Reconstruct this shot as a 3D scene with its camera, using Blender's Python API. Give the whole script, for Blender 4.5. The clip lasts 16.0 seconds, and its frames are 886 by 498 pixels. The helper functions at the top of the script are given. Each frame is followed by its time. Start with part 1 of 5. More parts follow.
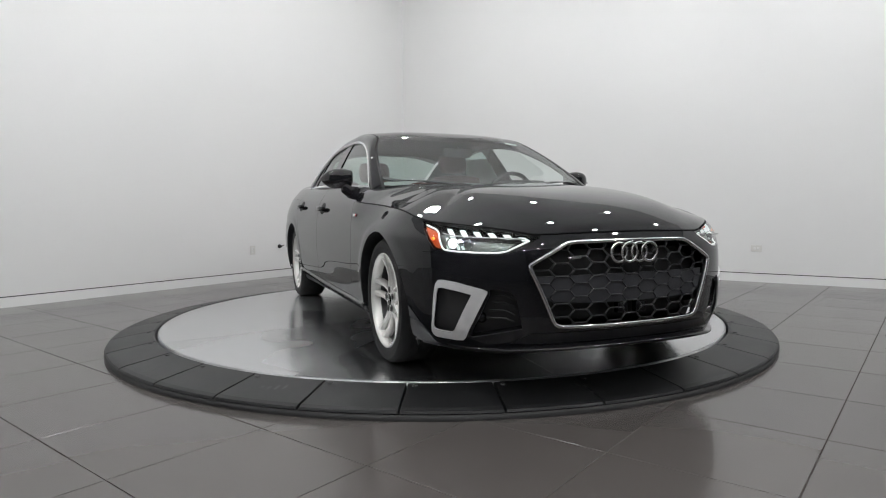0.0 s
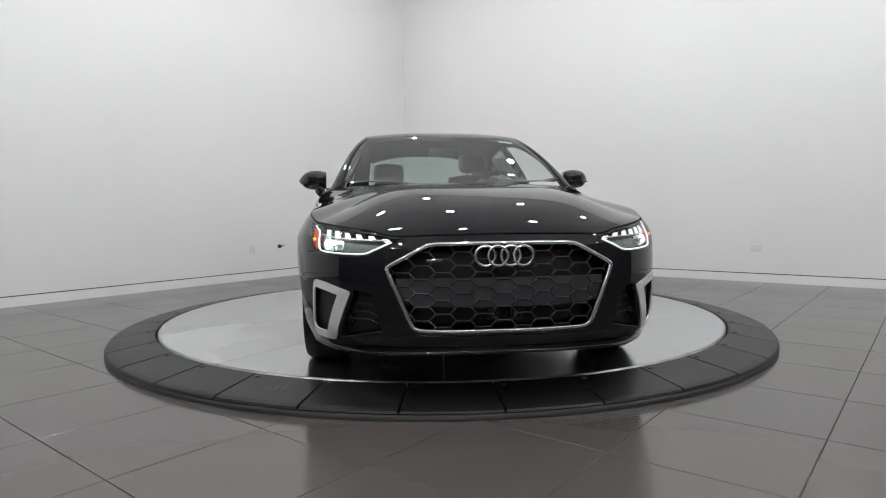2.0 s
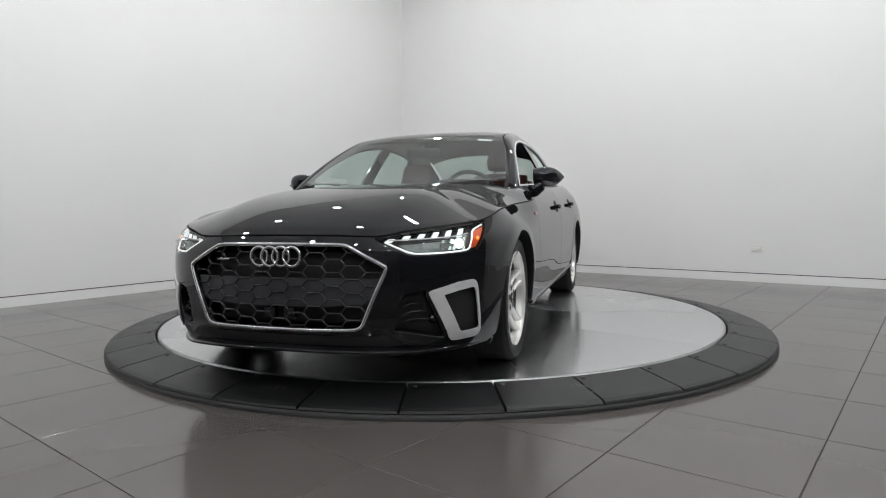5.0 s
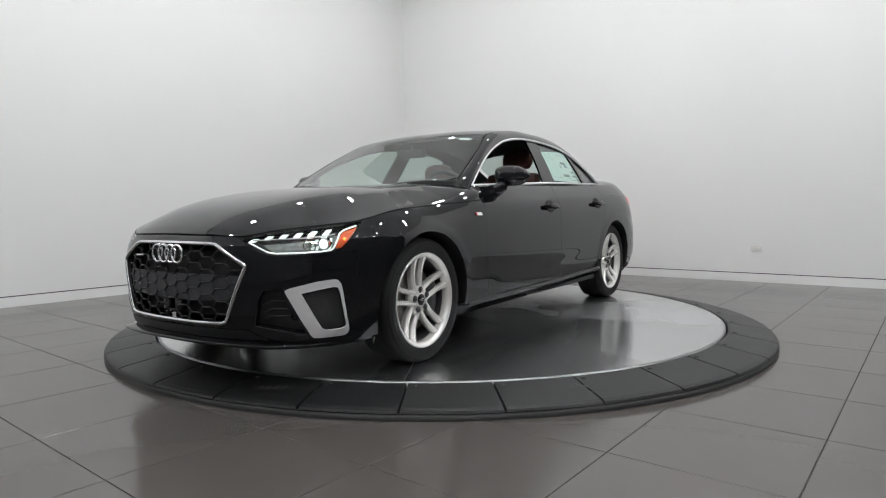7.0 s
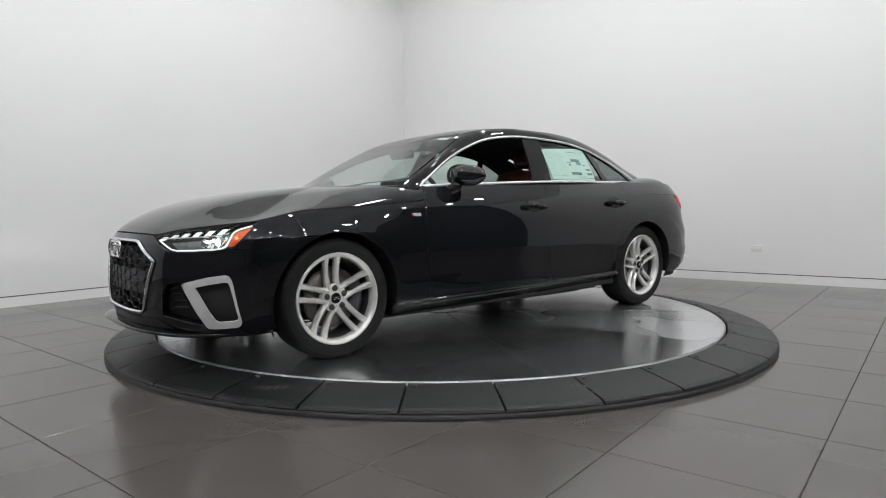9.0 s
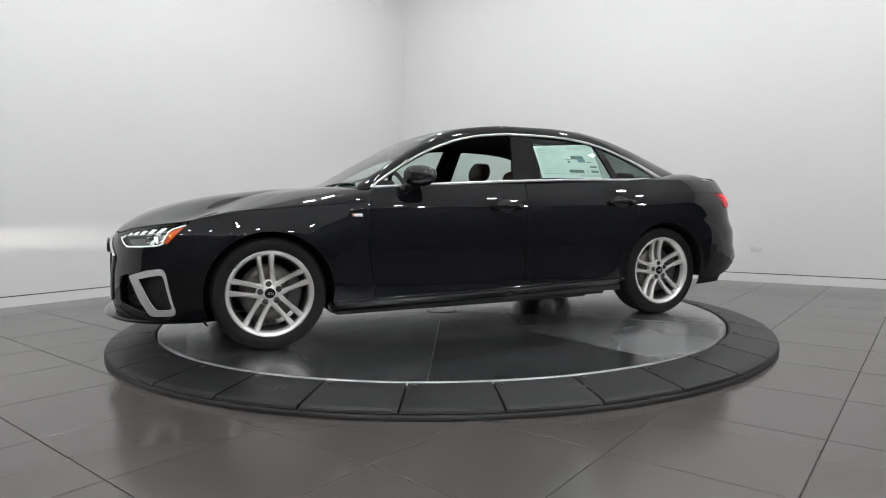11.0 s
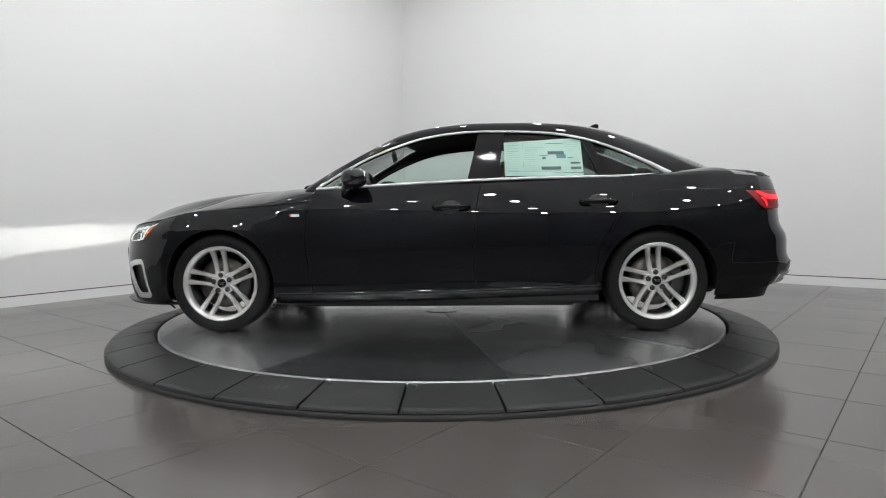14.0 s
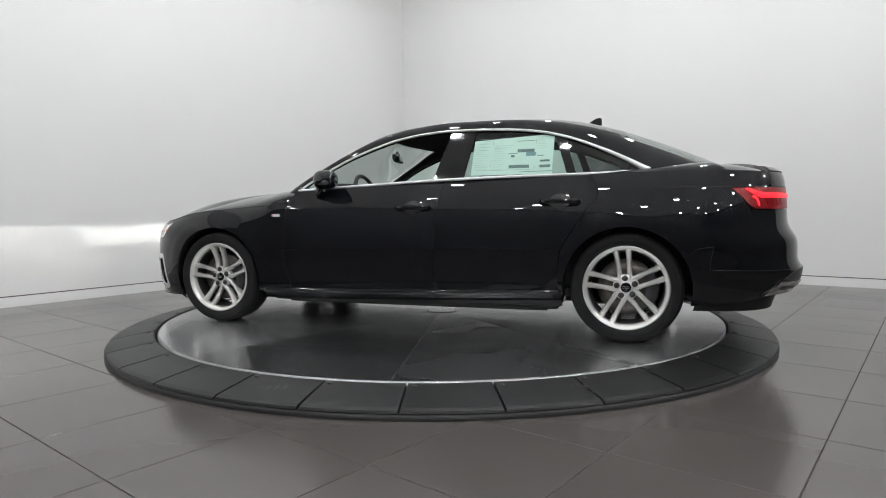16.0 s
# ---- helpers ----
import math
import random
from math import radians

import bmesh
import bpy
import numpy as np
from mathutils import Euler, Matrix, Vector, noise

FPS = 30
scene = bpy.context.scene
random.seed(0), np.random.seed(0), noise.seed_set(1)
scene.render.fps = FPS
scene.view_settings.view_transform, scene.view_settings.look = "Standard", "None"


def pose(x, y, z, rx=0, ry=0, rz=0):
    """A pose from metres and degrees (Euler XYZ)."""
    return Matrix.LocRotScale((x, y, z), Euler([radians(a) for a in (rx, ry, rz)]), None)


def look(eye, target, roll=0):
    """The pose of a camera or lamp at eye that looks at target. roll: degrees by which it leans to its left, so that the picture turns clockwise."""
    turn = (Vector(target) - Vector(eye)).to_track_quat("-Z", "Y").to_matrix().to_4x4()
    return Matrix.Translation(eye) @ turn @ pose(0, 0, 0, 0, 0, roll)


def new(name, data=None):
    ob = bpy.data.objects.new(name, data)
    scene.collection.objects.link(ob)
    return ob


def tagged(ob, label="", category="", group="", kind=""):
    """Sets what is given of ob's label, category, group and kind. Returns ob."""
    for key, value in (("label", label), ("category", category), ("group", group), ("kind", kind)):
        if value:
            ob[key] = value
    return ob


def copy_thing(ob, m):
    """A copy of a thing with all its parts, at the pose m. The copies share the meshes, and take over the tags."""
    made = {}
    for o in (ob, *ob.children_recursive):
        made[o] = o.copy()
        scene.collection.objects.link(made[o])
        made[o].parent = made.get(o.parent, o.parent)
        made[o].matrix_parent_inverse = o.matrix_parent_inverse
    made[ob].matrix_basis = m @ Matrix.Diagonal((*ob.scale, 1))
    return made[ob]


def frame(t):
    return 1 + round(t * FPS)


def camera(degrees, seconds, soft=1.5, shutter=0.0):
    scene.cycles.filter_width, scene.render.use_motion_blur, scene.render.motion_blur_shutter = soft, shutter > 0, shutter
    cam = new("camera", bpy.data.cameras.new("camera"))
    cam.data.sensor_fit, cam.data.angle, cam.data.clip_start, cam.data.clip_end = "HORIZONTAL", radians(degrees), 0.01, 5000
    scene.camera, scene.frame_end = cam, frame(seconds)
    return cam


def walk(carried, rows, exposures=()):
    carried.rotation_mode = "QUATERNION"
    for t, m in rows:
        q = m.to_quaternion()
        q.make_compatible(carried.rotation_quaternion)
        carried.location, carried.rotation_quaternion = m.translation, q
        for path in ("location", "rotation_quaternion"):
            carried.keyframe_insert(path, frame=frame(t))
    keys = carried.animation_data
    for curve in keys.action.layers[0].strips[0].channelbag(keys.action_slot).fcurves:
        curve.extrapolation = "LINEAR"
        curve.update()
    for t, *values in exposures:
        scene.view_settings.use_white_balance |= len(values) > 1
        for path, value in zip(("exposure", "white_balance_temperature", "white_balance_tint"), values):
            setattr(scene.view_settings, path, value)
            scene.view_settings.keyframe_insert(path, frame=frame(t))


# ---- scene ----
TURN = [(0, 291.96), (.5, 288.75), (1, 285.0), (1.5, 280.95), (2, 276.85), (3, 268.6), (4, 260.4), (6.5, 239.65), (7, 235.5), (8, 227.3),
        (9, 219.1), (11.5, 198.45), (12.5, 190.1), (13.5, 181.8), (14.5, 173.65), (15.5, 165.7), (16, 161.75)]
DISC_Z = .083
cam = camera(71.19, 16.0, soft=1.05)
eye = Vector((0, -4.828, .866))
aim = Vector((math.sin(radians(.168)) * math.cos(radians(-3.554)), math.cos(radians(.168)) * math.cos(radians(-3.554)), math.sin(radians(-3.554))))
still = look(eye, eye + aim, roll=-.622)
walk(cam, [(0, still), (16.0, still)], exposures=[(0, 0.0), (16.0, 0.0)])

# ---- world: the room is closed, so only a faint grey is left outside ----
world = bpy.data.worlds.new("world")
scene.world = world
world.use_nodes = True
world.node_tree.nodes["Background"].inputs[0].default_value = (.5, .5, .5, 1)
world.node_tree.nodes["Background"].inputs[1].default_value = .05

LAMP_POWER = 2.06
CEILING_Z = 4.42


# ---- materials ----
def material(name, color, rough=.5, metal=0.0, noise_scale=0.0, noise_amount=0.0, bump=0.0, bump_scale=200.0, coat=0.0, ior=1.5, rough_var=0.0, per_object=0.0):
    m = bpy.data.materials.new(name)
    m.use_nodes = True
    nt = m.node_tree
    b = nt.nodes["Principled BSDF"]
    b.inputs["Base Color"].default_value = (*color, 1)
    b.inputs["Roughness"].default_value = rough
    b.inputs["Metallic"].default_value = metal
    b.inputs["IOR"].default_value = ior
    b.inputs["Coat Weight"].default_value = coat
    b.inputs["Coat Roughness"].default_value = .008
    tc = nt.nodes.new("ShaderNodeTexCoord")
    if noise_amount or rough_var or per_object:
        n = nt.nodes.new("ShaderNodeTexNoise")
        n.inputs["Scale"].default_value = noise_scale or 3
        n.inputs["Detail"].default_value = 6
        nt.links.new(tc.outputs["Object"], n.inputs["Vector"])
        if noise_amount or per_object:
            mx = nt.nodes.new("ShaderNodeMix")
            mx.data_type, mx.blend_type = "RGBA", "MULTIPLY"
            mx.inputs["Factor"].default_value = 1
            mx.inputs[6].default_value = (*color, 1)
            r = nt.nodes.new("ShaderNodeMapRange")
            r.inputs[1].default_value, r.inputs[2].default_value = .3, .7
            r.inputs[3].default_value, r.inputs[4].default_value = 1 - noise_amount, 1 + noise_amount
            nt.links.new(n.outputs["Fac"], r.inputs[0])
            last = r.outputs[0]
            if per_object:
                oi = nt.nodes.new("ShaderNodeObjectInfo")
                r2 = nt.nodes.new("ShaderNodeMapRange")
                r2.inputs[3].default_value, r2.inputs[4].default_value = 1 - per_object, 1 + per_object
                nt.links.new(oi.outputs["Random"], r2.inputs[0])
                mu = nt.nodes.new("ShaderNodeMath")
                mu.operation = "MULTIPLY"
                nt.links.new(last, mu.inputs[0])
                nt.links.new(r2.outputs[0], mu.inputs[1])
                last = mu.outputs[0]
            nt.links.new(last, mx.inputs[7])
            nt.links.new(mx.outputs[2], b.inputs["Base Color"])
        if rough_var:
            r = nt.nodes.new("ShaderNodeMapRange")
            r.inputs[1].default_value, r.inputs[2].default_value = .3, .7
            r.inputs[3].default_value, r.inputs[4].default_value = rough - rough_var, rough + rough_var
            nt.links.new(n.outputs["Fac"], r.inputs[0])
            nt.links.new(r.outputs[0], b.inputs["Roughness"])
    if bump:
        n2 = nt.nodes.new("ShaderNodeTexNoise")
        n2.inputs["Scale"].default_value = bump_scale
        n2.inputs["Detail"].default_value = 4
        nt.links.new(tc.outputs["Object"], n2.inputs["Vector"])
        bp = nt.nodes.new("ShaderNodeBump")
        bp.inputs["Strength"].default_value = bump
        bp.inputs["Distance"].default_value = .002
        nt.links.new(n2.outputs["Fac"], bp.inputs["Height"])
        nt.links.new(bp.outputs["Normal"], b.inputs["Normal"])
    return m


def glow(name, color, strength):
    m = bpy.data.materials.new(name)
    m.use_nodes = True
    b = m.node_tree.nodes["Principled BSDF"]
    b.inputs["Base Color"].default_value = (*color, 1)
    b.inputs["Emission Color"].default_value = (*color, 1)
    b.inputs["Emission Strength"].default_value = strength
    b.inputs["Roughness"].default_value = .3
    return m


def pane_glass(name, tint, ior=1.45):
    """Thin sheet glass: lets tinted light straight through and mirrors by Fresnel."""
    m = bpy.data.materials.new(name)
    m.use_nodes = True
    nt = m.node_tree
    nt.nodes.remove(nt.nodes["Principled BSDF"])
    tr, gl, mx, lw, pw, fr = (nt.nodes.new("ShaderNode" + k) for k in ("BsdfTransparent", "BsdfGlossy", "MixShader", "LayerWeight", "Math", "MapRange"))
    tr.inputs[0].default_value = (*tint, 1)
    gl.inputs["Roughness"].default_value = .01
    lw.inputs[0].default_value = .5
    pw.operation = "POWER"
    pw.inputs[1].default_value = 4.5
    f0 = 2 * ((ior - 1) / (ior + 1)) ** 2
    fr.inputs[3].default_value, fr.inputs[4].default_value = f0, 1
    nt.links.new(lw.outputs["Facing"], pw.inputs[0])
    nt.links.new(pw.outputs[0], fr.inputs[0])
    nt.links.new(fr.outputs[0], mx.inputs[0])
    nt.links.new(tr.outputs[0], mx.inputs[1])
    nt.links.new(gl.outputs[0], mx.inputs[2])
    nt.links.new(mx.outputs[0], nt.nodes["Material Output"].inputs[0])
    return m


def brushed(name, color, rough, angle):
    """Brushed sheet steel whose grain runs at one angle, so that it looks dark along the grain and pale across it."""
    m = material(name, color, rough, .97, noise_scale=1.6, noise_amount=.05, rough_var=.015)
    nt = m.node_tree
    b = nt.nodes["Principled BSDF"]
    b.inputs["Anisotropic"].default_value = .72
    b.inputs["Coat Weight"].default_value = .25
    b.inputs["Coat Roughness"].default_value = .09
    for node in nt.nodes:
        if node.bl_idname == "ShaderNodeTexNoise":
            node.inputs["Detail"].default_value = 1
    tc, mp, n, bp, cx, vt = (nt.nodes.new("ShaderNode" + k) for k in ("TexCoord", "Mapping", "TexNoise", "Bump", "CombineXYZ", "VectorTransform"))
    cx.inputs[0].default_value, cx.inputs[1].default_value = -math.sin(radians(angle)), math.cos(radians(angle))
    vt.vector_type, vt.convert_from, vt.convert_to = "VECTOR", "OBJECT", "WORLD"
    nt.links.new(cx.outputs[0], vt.inputs[0])
    nt.links.new(vt.outputs[0], b.inputs["Tangent"])
    mp.inputs["Rotation"].default_value = (0, 0, radians(-angle))
    mp.inputs["Scale"].default_value = (2, 70, 1)
    n.inputs["Scale"].default_value = 2
    n.inputs["Detail"].default_value = 3
    bp.inputs["Strength"].default_value = .025
    bp.inputs["Distance"].default_value = .001
    nt.links.new(tc.outputs["Object"], mp.inputs[0])
    nt.links.new(mp.outputs[0], n.inputs["Vector"])
    nt.links.new(n.outputs["Fac"], bp.inputs["Height"])
    nt.links.new(bp.outputs["Normal"], b.inputs["Normal"])
    return m


PAINT = material("black_paint", (.0048, .0053, .0068), .5, coat=1.0)
PAINT.node_tree.nodes["Principled BSDF"].inputs["Specular IOR Level"].default_value = 0
PAINT.node_tree.nodes["Principled BSDF"].inputs["Coat IOR"].default_value = 1.53
PLASTIC = material("black_plastic", (.012, .012, .013), .42, bump=.2, bump_scale=600, noise_scale=8, noise_amount=.15)
GLOSS = material("gloss_black", (.005, .005, .006), .06)
GLOSS.node_tree.nodes["Principled BSDF"].inputs["Specular IOR Level"].default_value = .42
CLOSED = material("closed_grille_plastic", (.031, .032, .036), .5, bump=.3, bump_scale=900, noise_scale=12, noise_amount=.12)
MATTE = material("matte_grille_plastic", (.018, .018, .020), .5, bump=.3, bump_scale=900, noise_scale=12, noise_amount=.15)
RUBBER = material("tyre_rubber", (.0085, .0085, .009), .62, bump=.4, bump_scale=300, noise_scale=10, noise_amount=.25)
RUBBER.node_tree.nodes["Principled BSDF"].inputs["Specular IOR Level"].default_value = .28
CHROME = material("bright_chrome", (.78, .78, .79), .10, 1.0)
SATIN = material("satin_aluminium_trim", (.86, .86, .87), .25, .4, noise_scale=20, noise_amount=.05)
ALLOY = material("silver_alloy", (.84, .83, .805), .24, .62, noise_scale=9, noise_amount=.06)
# alloy with the shade behind the spokes put into its colour
SHADOWED_ALLOY = material("shadowed_alloy_barrel", (.06, .06, .064), .45, .6, noise_scale=9, noise_amount=.15)
LAMP_SHELL = material("grey_lamp_reflector", (.20, .225, .215), .32, .5, noise_scale=40, noise_amount=.2)
IRON = material("brake_iron", (.15, .14, .128), .42, .85, noise_scale=30, noise_amount=.25)
GLASS = pane_glass("windscreen_glass", (.76, .85, .82), 1.9)
SIDE_GLASS = pane_glass("side_window_glass", (.70, .84, .79))
DARK_GLASS = pane_glass("quarter_glass", (.30, .34, .33))
REAR_GLASS = pane_glass("rear_glass", (.62, .72, .68))
LENS = pane_glass("headlamp_lens", (.97, .97, .97), 1.35)
LEATHER = material("brown_leather", (.08, .024, .016), .45, bump=.4, bump_scale=250, noise_scale=15, noise_amount=.15)
CLOTH = material("dark_cabin_trim", (.015, .015, .016), .6, bump=.3, bump_scale=400, noise_scale=10, noise_amount=.2)
LINING = material("black_headlining", (.020, .020, .021), .9, noise_scale=30, noise_amount=.08)
MIRROR = material("mirror_glass", (.42, .44, .46), .02, 1.0)
WHITE_LED = glow("white_daylight_led", (.94, 1, .95), .6)
BEAM_LED = glow("white_headlamp_led", (.93, 1, .98), 1.05)
# emission stands in for lamp light caught by the reflector facets
FACET_GLOW = glow("reflector_facet_glow", (.86, 1, .96), .45)
BAR_LED = glow("dim_light_bar", (.90, 1, .97), .5)
BEAM_SLIT = glow("headlamp_beam_slit", (1, 1, .96), 950000)
AMBER = glow("amber_reflector", (.62, .09, .010), .13)
AMBER_SPOT = glow("amber_lamp", (1, .28, .03), 1.3)
RED_LAMP = glow("red_tail_lens", (.22, .004, .006), .10)
RED_LED = glow("red_tail_led", (1, .02, .035), .9)
PAPER = material("white_paper", (.73, .84, .79), .7, noise_scale=6, noise_amount=.03)
FAINT_INK = material("faint_print", (.42, .52, .49), .7)
INK = material("grey_print", (.15, .21, .21), .7)
BLUE_INK = material("blue_grey_print", (.20, .33, .40), .7)
RED_MARK = material("red_badge_enamel", (.45, .02, .02), .3)
WALL = material("white_wall_paint", (.80, .80, .79), .55, noise_scale=.7, noise_amount=.012, bump=.06, bump_scale=60)
CEIL = material("white_ceiling_paint", (.84, .84, .84), .7, noise_scale=.8, noise_amount=.03)
# two unseen walls, coloured dark so that the car mirrors little light
SIDE_WALL = material("unseen_grey_wall", (.11, .11, .113), .6, noise_scale=.7, noise_amount=.03)
DIM_WALL = material("unseen_dark_wall", (.05, .05, .053), .6, noise_scale=.7, noise_amount=.03)
SKIRT = material("white_skirting_paint", (.82, .82, .81), .4, noise_scale=2, noise_amount=.02)
TILE = material("grey_porcelain_tile", (.080, .0722, .0678), .16, ior=1.5, noise_scale=1.3, noise_amount=.03, per_object=.03, rough_var=.02)
GROUT = material("brown_grout", (.052, .041, .035), .85, noise_scale=6, noise_amount=.2)
RAMP = material("black_ramp_rubber", (.0125, .0128, .0132), .42, noise_scale=3.5, noise_amount=.25, bump=.15, bump_scale=350, rough_var=.04, per_object=.08)
RAMP.node_tree.nodes["Principled BSDF"].inputs["Specular IOR Level"].default_value = .26
STEEL_EDGE = material("worn_steel_edge", (.42, .42, .43), .32, 1.0, noise_scale=6, noise_amount=.3)
SCUFF = material("worn_ramp_rubber", (.035, .035, .036), .6, noise_scale=14, noise_amount=.5)
# rubber edges; also the near-black that stands for shade behind the grille
LIP = material("dark_rubber_and_shade", (.008, .008, .008), .6)
OUTLET = material("white_outlet_plastic", (.70, .69, .66), .4)
SLOT = material("dark_slot", (.03, .03, .03), .6)
STEEL = [brushed("brushed_steel", (.60, .61, .62), (.24, .19, .27, .20, .23)[k % 5], 29.4 + 36 * (k + .5)) for k in range(10)]
LIGHT_DISC = glow("ceiling_light_glow", (.975, .985, 1), 138 * LAMP_POWER)


# ---- building helpers ----
def part(name, bm, mat, parent=None, label="", smooth_faces=True, thick=0.0):
    """Links a bmesh as one mesh object under a thing or under a part."""
    me = bpy.data.meshes.new(name)
    if smooth_faces:
        for f in bm.faces:
            f.smooth = True
    if thick:
        for e in bm.edges:
            if e.is_boundary:
                e.smooth = False
    bm.to_mesh(me)
    bm.free()
    for m in (mat if isinstance(mat, list) else [mat]):
        me.materials.append(m)
    ob = new(name, me)
    ob.parent = parent
    if label:
        ob["label"] = label
    if thick:
        so = ob.modifiers.new("thickness", "SOLIDIFY")
        so.thickness, so.offset = thick, -1
        if mat is PAINT:
            me.materials.append(CLOTH)
            so.material_offset_rim = so.material_offset = 1
    return ob


def box(bm, x0, x1, y0, y1, z0, z1, bevel=0.0, m=None):
    """Adds a block, with bevelled edges, moved by m."""
    vs = [bm.verts.new((x, y, z)) for x in (x0, x1) for y in (y0, y1) for z in (z0, z1)]
    fs = [bm.faces.new([vs[i] for i in q]) for q in ((0, 1, 3, 2), (4, 6, 7, 5), (0, 4, 5, 1), (2, 3, 7, 6), (0, 2, 6, 4), (1, 5, 7, 3))]
    if bevel:
        r = bmesh.ops.bevel(bm, geom=list({e for f in fs for e in f.edges}), offset=bevel, segments=2, profile=.6, affect="EDGES")
        vs = list({v for f in r["faces"] for v in f.verts} | {v for v in vs if v.is_valid})
    if m:
        for v in vs:
            v.co = m @ v.co
    return vs


def lathe(bm, profile, axis="y", steps=64, closed=False):
    """Turns a profile of (radius, along) about an axis."""
    rings = []
    for k in range(steps):
        a = 2 * math.pi * k / steps
        c, s = math.cos(a), math.sin(a)
        rings.append([bm.verts.new({"y": (r * c, h, r * s), "z": (r * c, r * s, h), "x": (h, r * c, r * s)}[axis]) for r, h in profile])
    n = len(profile)
    for k in range(steps):
        a, b = rings[k], rings[(k + 1) % steps]
        for i in range(n if closed else n - 1):
            j = (i + 1) % n
            bm.faces.new((a[i], a[j], b[j], b[i]))
    bmesh.ops.recalc_face_normals(bm, faces=bm.faces)
    return bm


def tube(bm, pts, r, sides=8, closed=False, flat=1.0):
    """A round or flattened bar along points; r may be a list."""
    pts = [Vector(p) for p in pts]
    n = len(pts)
    rings = []
    for i, p in enumerate(pts):
        a, b = (pts[(i - 1) % n], pts[(i + 1) % n]) if closed else (pts[max(i - 1, 0)], pts[min(i + 1, n - 1)])
        t = (b - a).normalized()
        up = Vector((0, 0, 1)) if abs(t.z) < .95 else Vector((1, 0, 0))
        s = t.cross(up).normalized()
        u = s.cross(t)
        rr = r[i] if isinstance(r, (list, tuple)) else r
        rings.append([bm.verts.new(p + s * (math.cos(2 * math.pi * k / sides) * rr * flat) + u * (math.sin(2 * math.pi * k / sides) * rr)) for k in range(sides)])
    for i in range(n if closed else n - 1):
        a, b = rings[i], rings[(i + 1) % n]
        for k in range(sides):
            bm.faces.new((a[k], a[(k + 1) % sides], b[(k + 1) % sides], b[k]))
    if not closed:
        bm.faces.new(rings[0][::-1])
        bm.faces.new(rings[-1])
    bmesh.ops.recalc_face_normals(bm, faces=bm.faces)
    return bm


def sheet(rows, ref=None):
    """A grid surface from rows of points; faces look away from ref."""
    bm = bmesh.new()
    vs = [[bm.verts.new(p) for p in row] for row in rows]
    for a, b in zip(vs, vs[1:]):
        for i in range(len(a) - 1):
            bm.faces.new((a[i], a[i + 1], b[i + 1], b[i]))
    if ref is not None:
        bm.normal_update()
        if sum(f.normal.dot(f.calc_center_median() - Vector(ref)) for f in bm.faces) < 0:
            bmesh.ops.reverse_faces(bm, faces=bm.faces)
    return bm


def mirrored(bm, join=False):
    """The same mesh on the car's other side, or both sides in one."""
    out = bm.copy()
    for v in out.verts:
        v.co.y = -v.co.y
    bmesh.ops.reverse_faces(out, faces=out.faces)
    if join:
        me = bpy.data.meshes.new("half")
        out.to_mesh(me)
        out.free()
        bm.from_mesh(me)
        bpy.data.meshes.remove(me)
        bmesh.ops.remove_doubles(bm, verts=bm.verts, dist=.0004)
        return bm
    return out


def inside(p, poly):
    x, y = p
    hit = False
    for (x1, y1), (x2, y2) in zip(poly, poly[1:] + poly[:1]):
        if (y1 > y) != (y2 > y) and x < (x2 - x1) * (y - y1) / (y2 - y1) + x1:
            hit = not hit
    return hit


def cut_panel(us, vs, keep, holes, surface, ref):
    """A panel of a curved surface: a grid in the surface's own two coordinates, cut exactly along outlines, then laid onto it."""
    bm = bmesh.new()
    g = [[bm.verts.new((u, v, 0)) for v in vs] for u in us]
    for a, b in zip(g, g[1:]):
        for i in range(len(vs) - 1):
            bm.faces.new((a[i], b[i], b[i + 1], a[i + 1]))
    for poly in ([keep] if keep else []) + holes:
        for (x1, y1), (x2, y2) in zip(poly, poly[1:] + poly[:1]):
            if abs(x1 - x2) + abs(y1 - y2) < 1e-6:
                continue
            lo, hi = (min(x1, x2) - 1e-4, min(y1, y2) - 1e-4), (max(x1, x2) + 1e-4, max(y1, y2) + 1e-4)
            fs = []
            for f in bm.faces:
                cs = [v.co for v in f.verts]
                if max(c.x for c in cs) >= lo[0] and min(c.x for c in cs) <= hi[0] and max(c.y for c in cs) >= lo[1] and min(c.y for c in cs) <= hi[1]:
                    fs.append(f)
            geom = list({e for f in fs for e in f.edges}) + list({v for f in fs for v in f.verts}) + fs
            if geom:
                bmesh.ops.bisect_plane(bm, geom=geom, dist=1e-5, plane_co=(x1, y1, 0), plane_no=(y2 - y1, x1 - x2, 0))
    dead = []
    for f in bm.faces:
        c = f.calc_center_median()
        if (keep and not inside((c.x, c.y), keep)) or any(inside((c.x, c.y), h) for h in holes):
            dead.append(f)
    bmesh.ops.delete(bm, geom=dead, context="FACES")
    verts = list(bm.verts)
    if verts:
        co = surface(np.array([v.co.x for v in verts]), np.array([v.co.y for v in verts]))
        for v, c in zip(verts, co):
            v.co = c
    bm.normal_update()
    if sum(f.normal.dot(f.calc_center_median() - Vector(ref)) * f.calc_area() for f in bm.faces) < 0:
        bmesh.ops.reverse_faces(bm, faces=bm.faces)
    return bm


def lin(a, b, n):
    return [float(v) for v in np.linspace(a, b, n)]
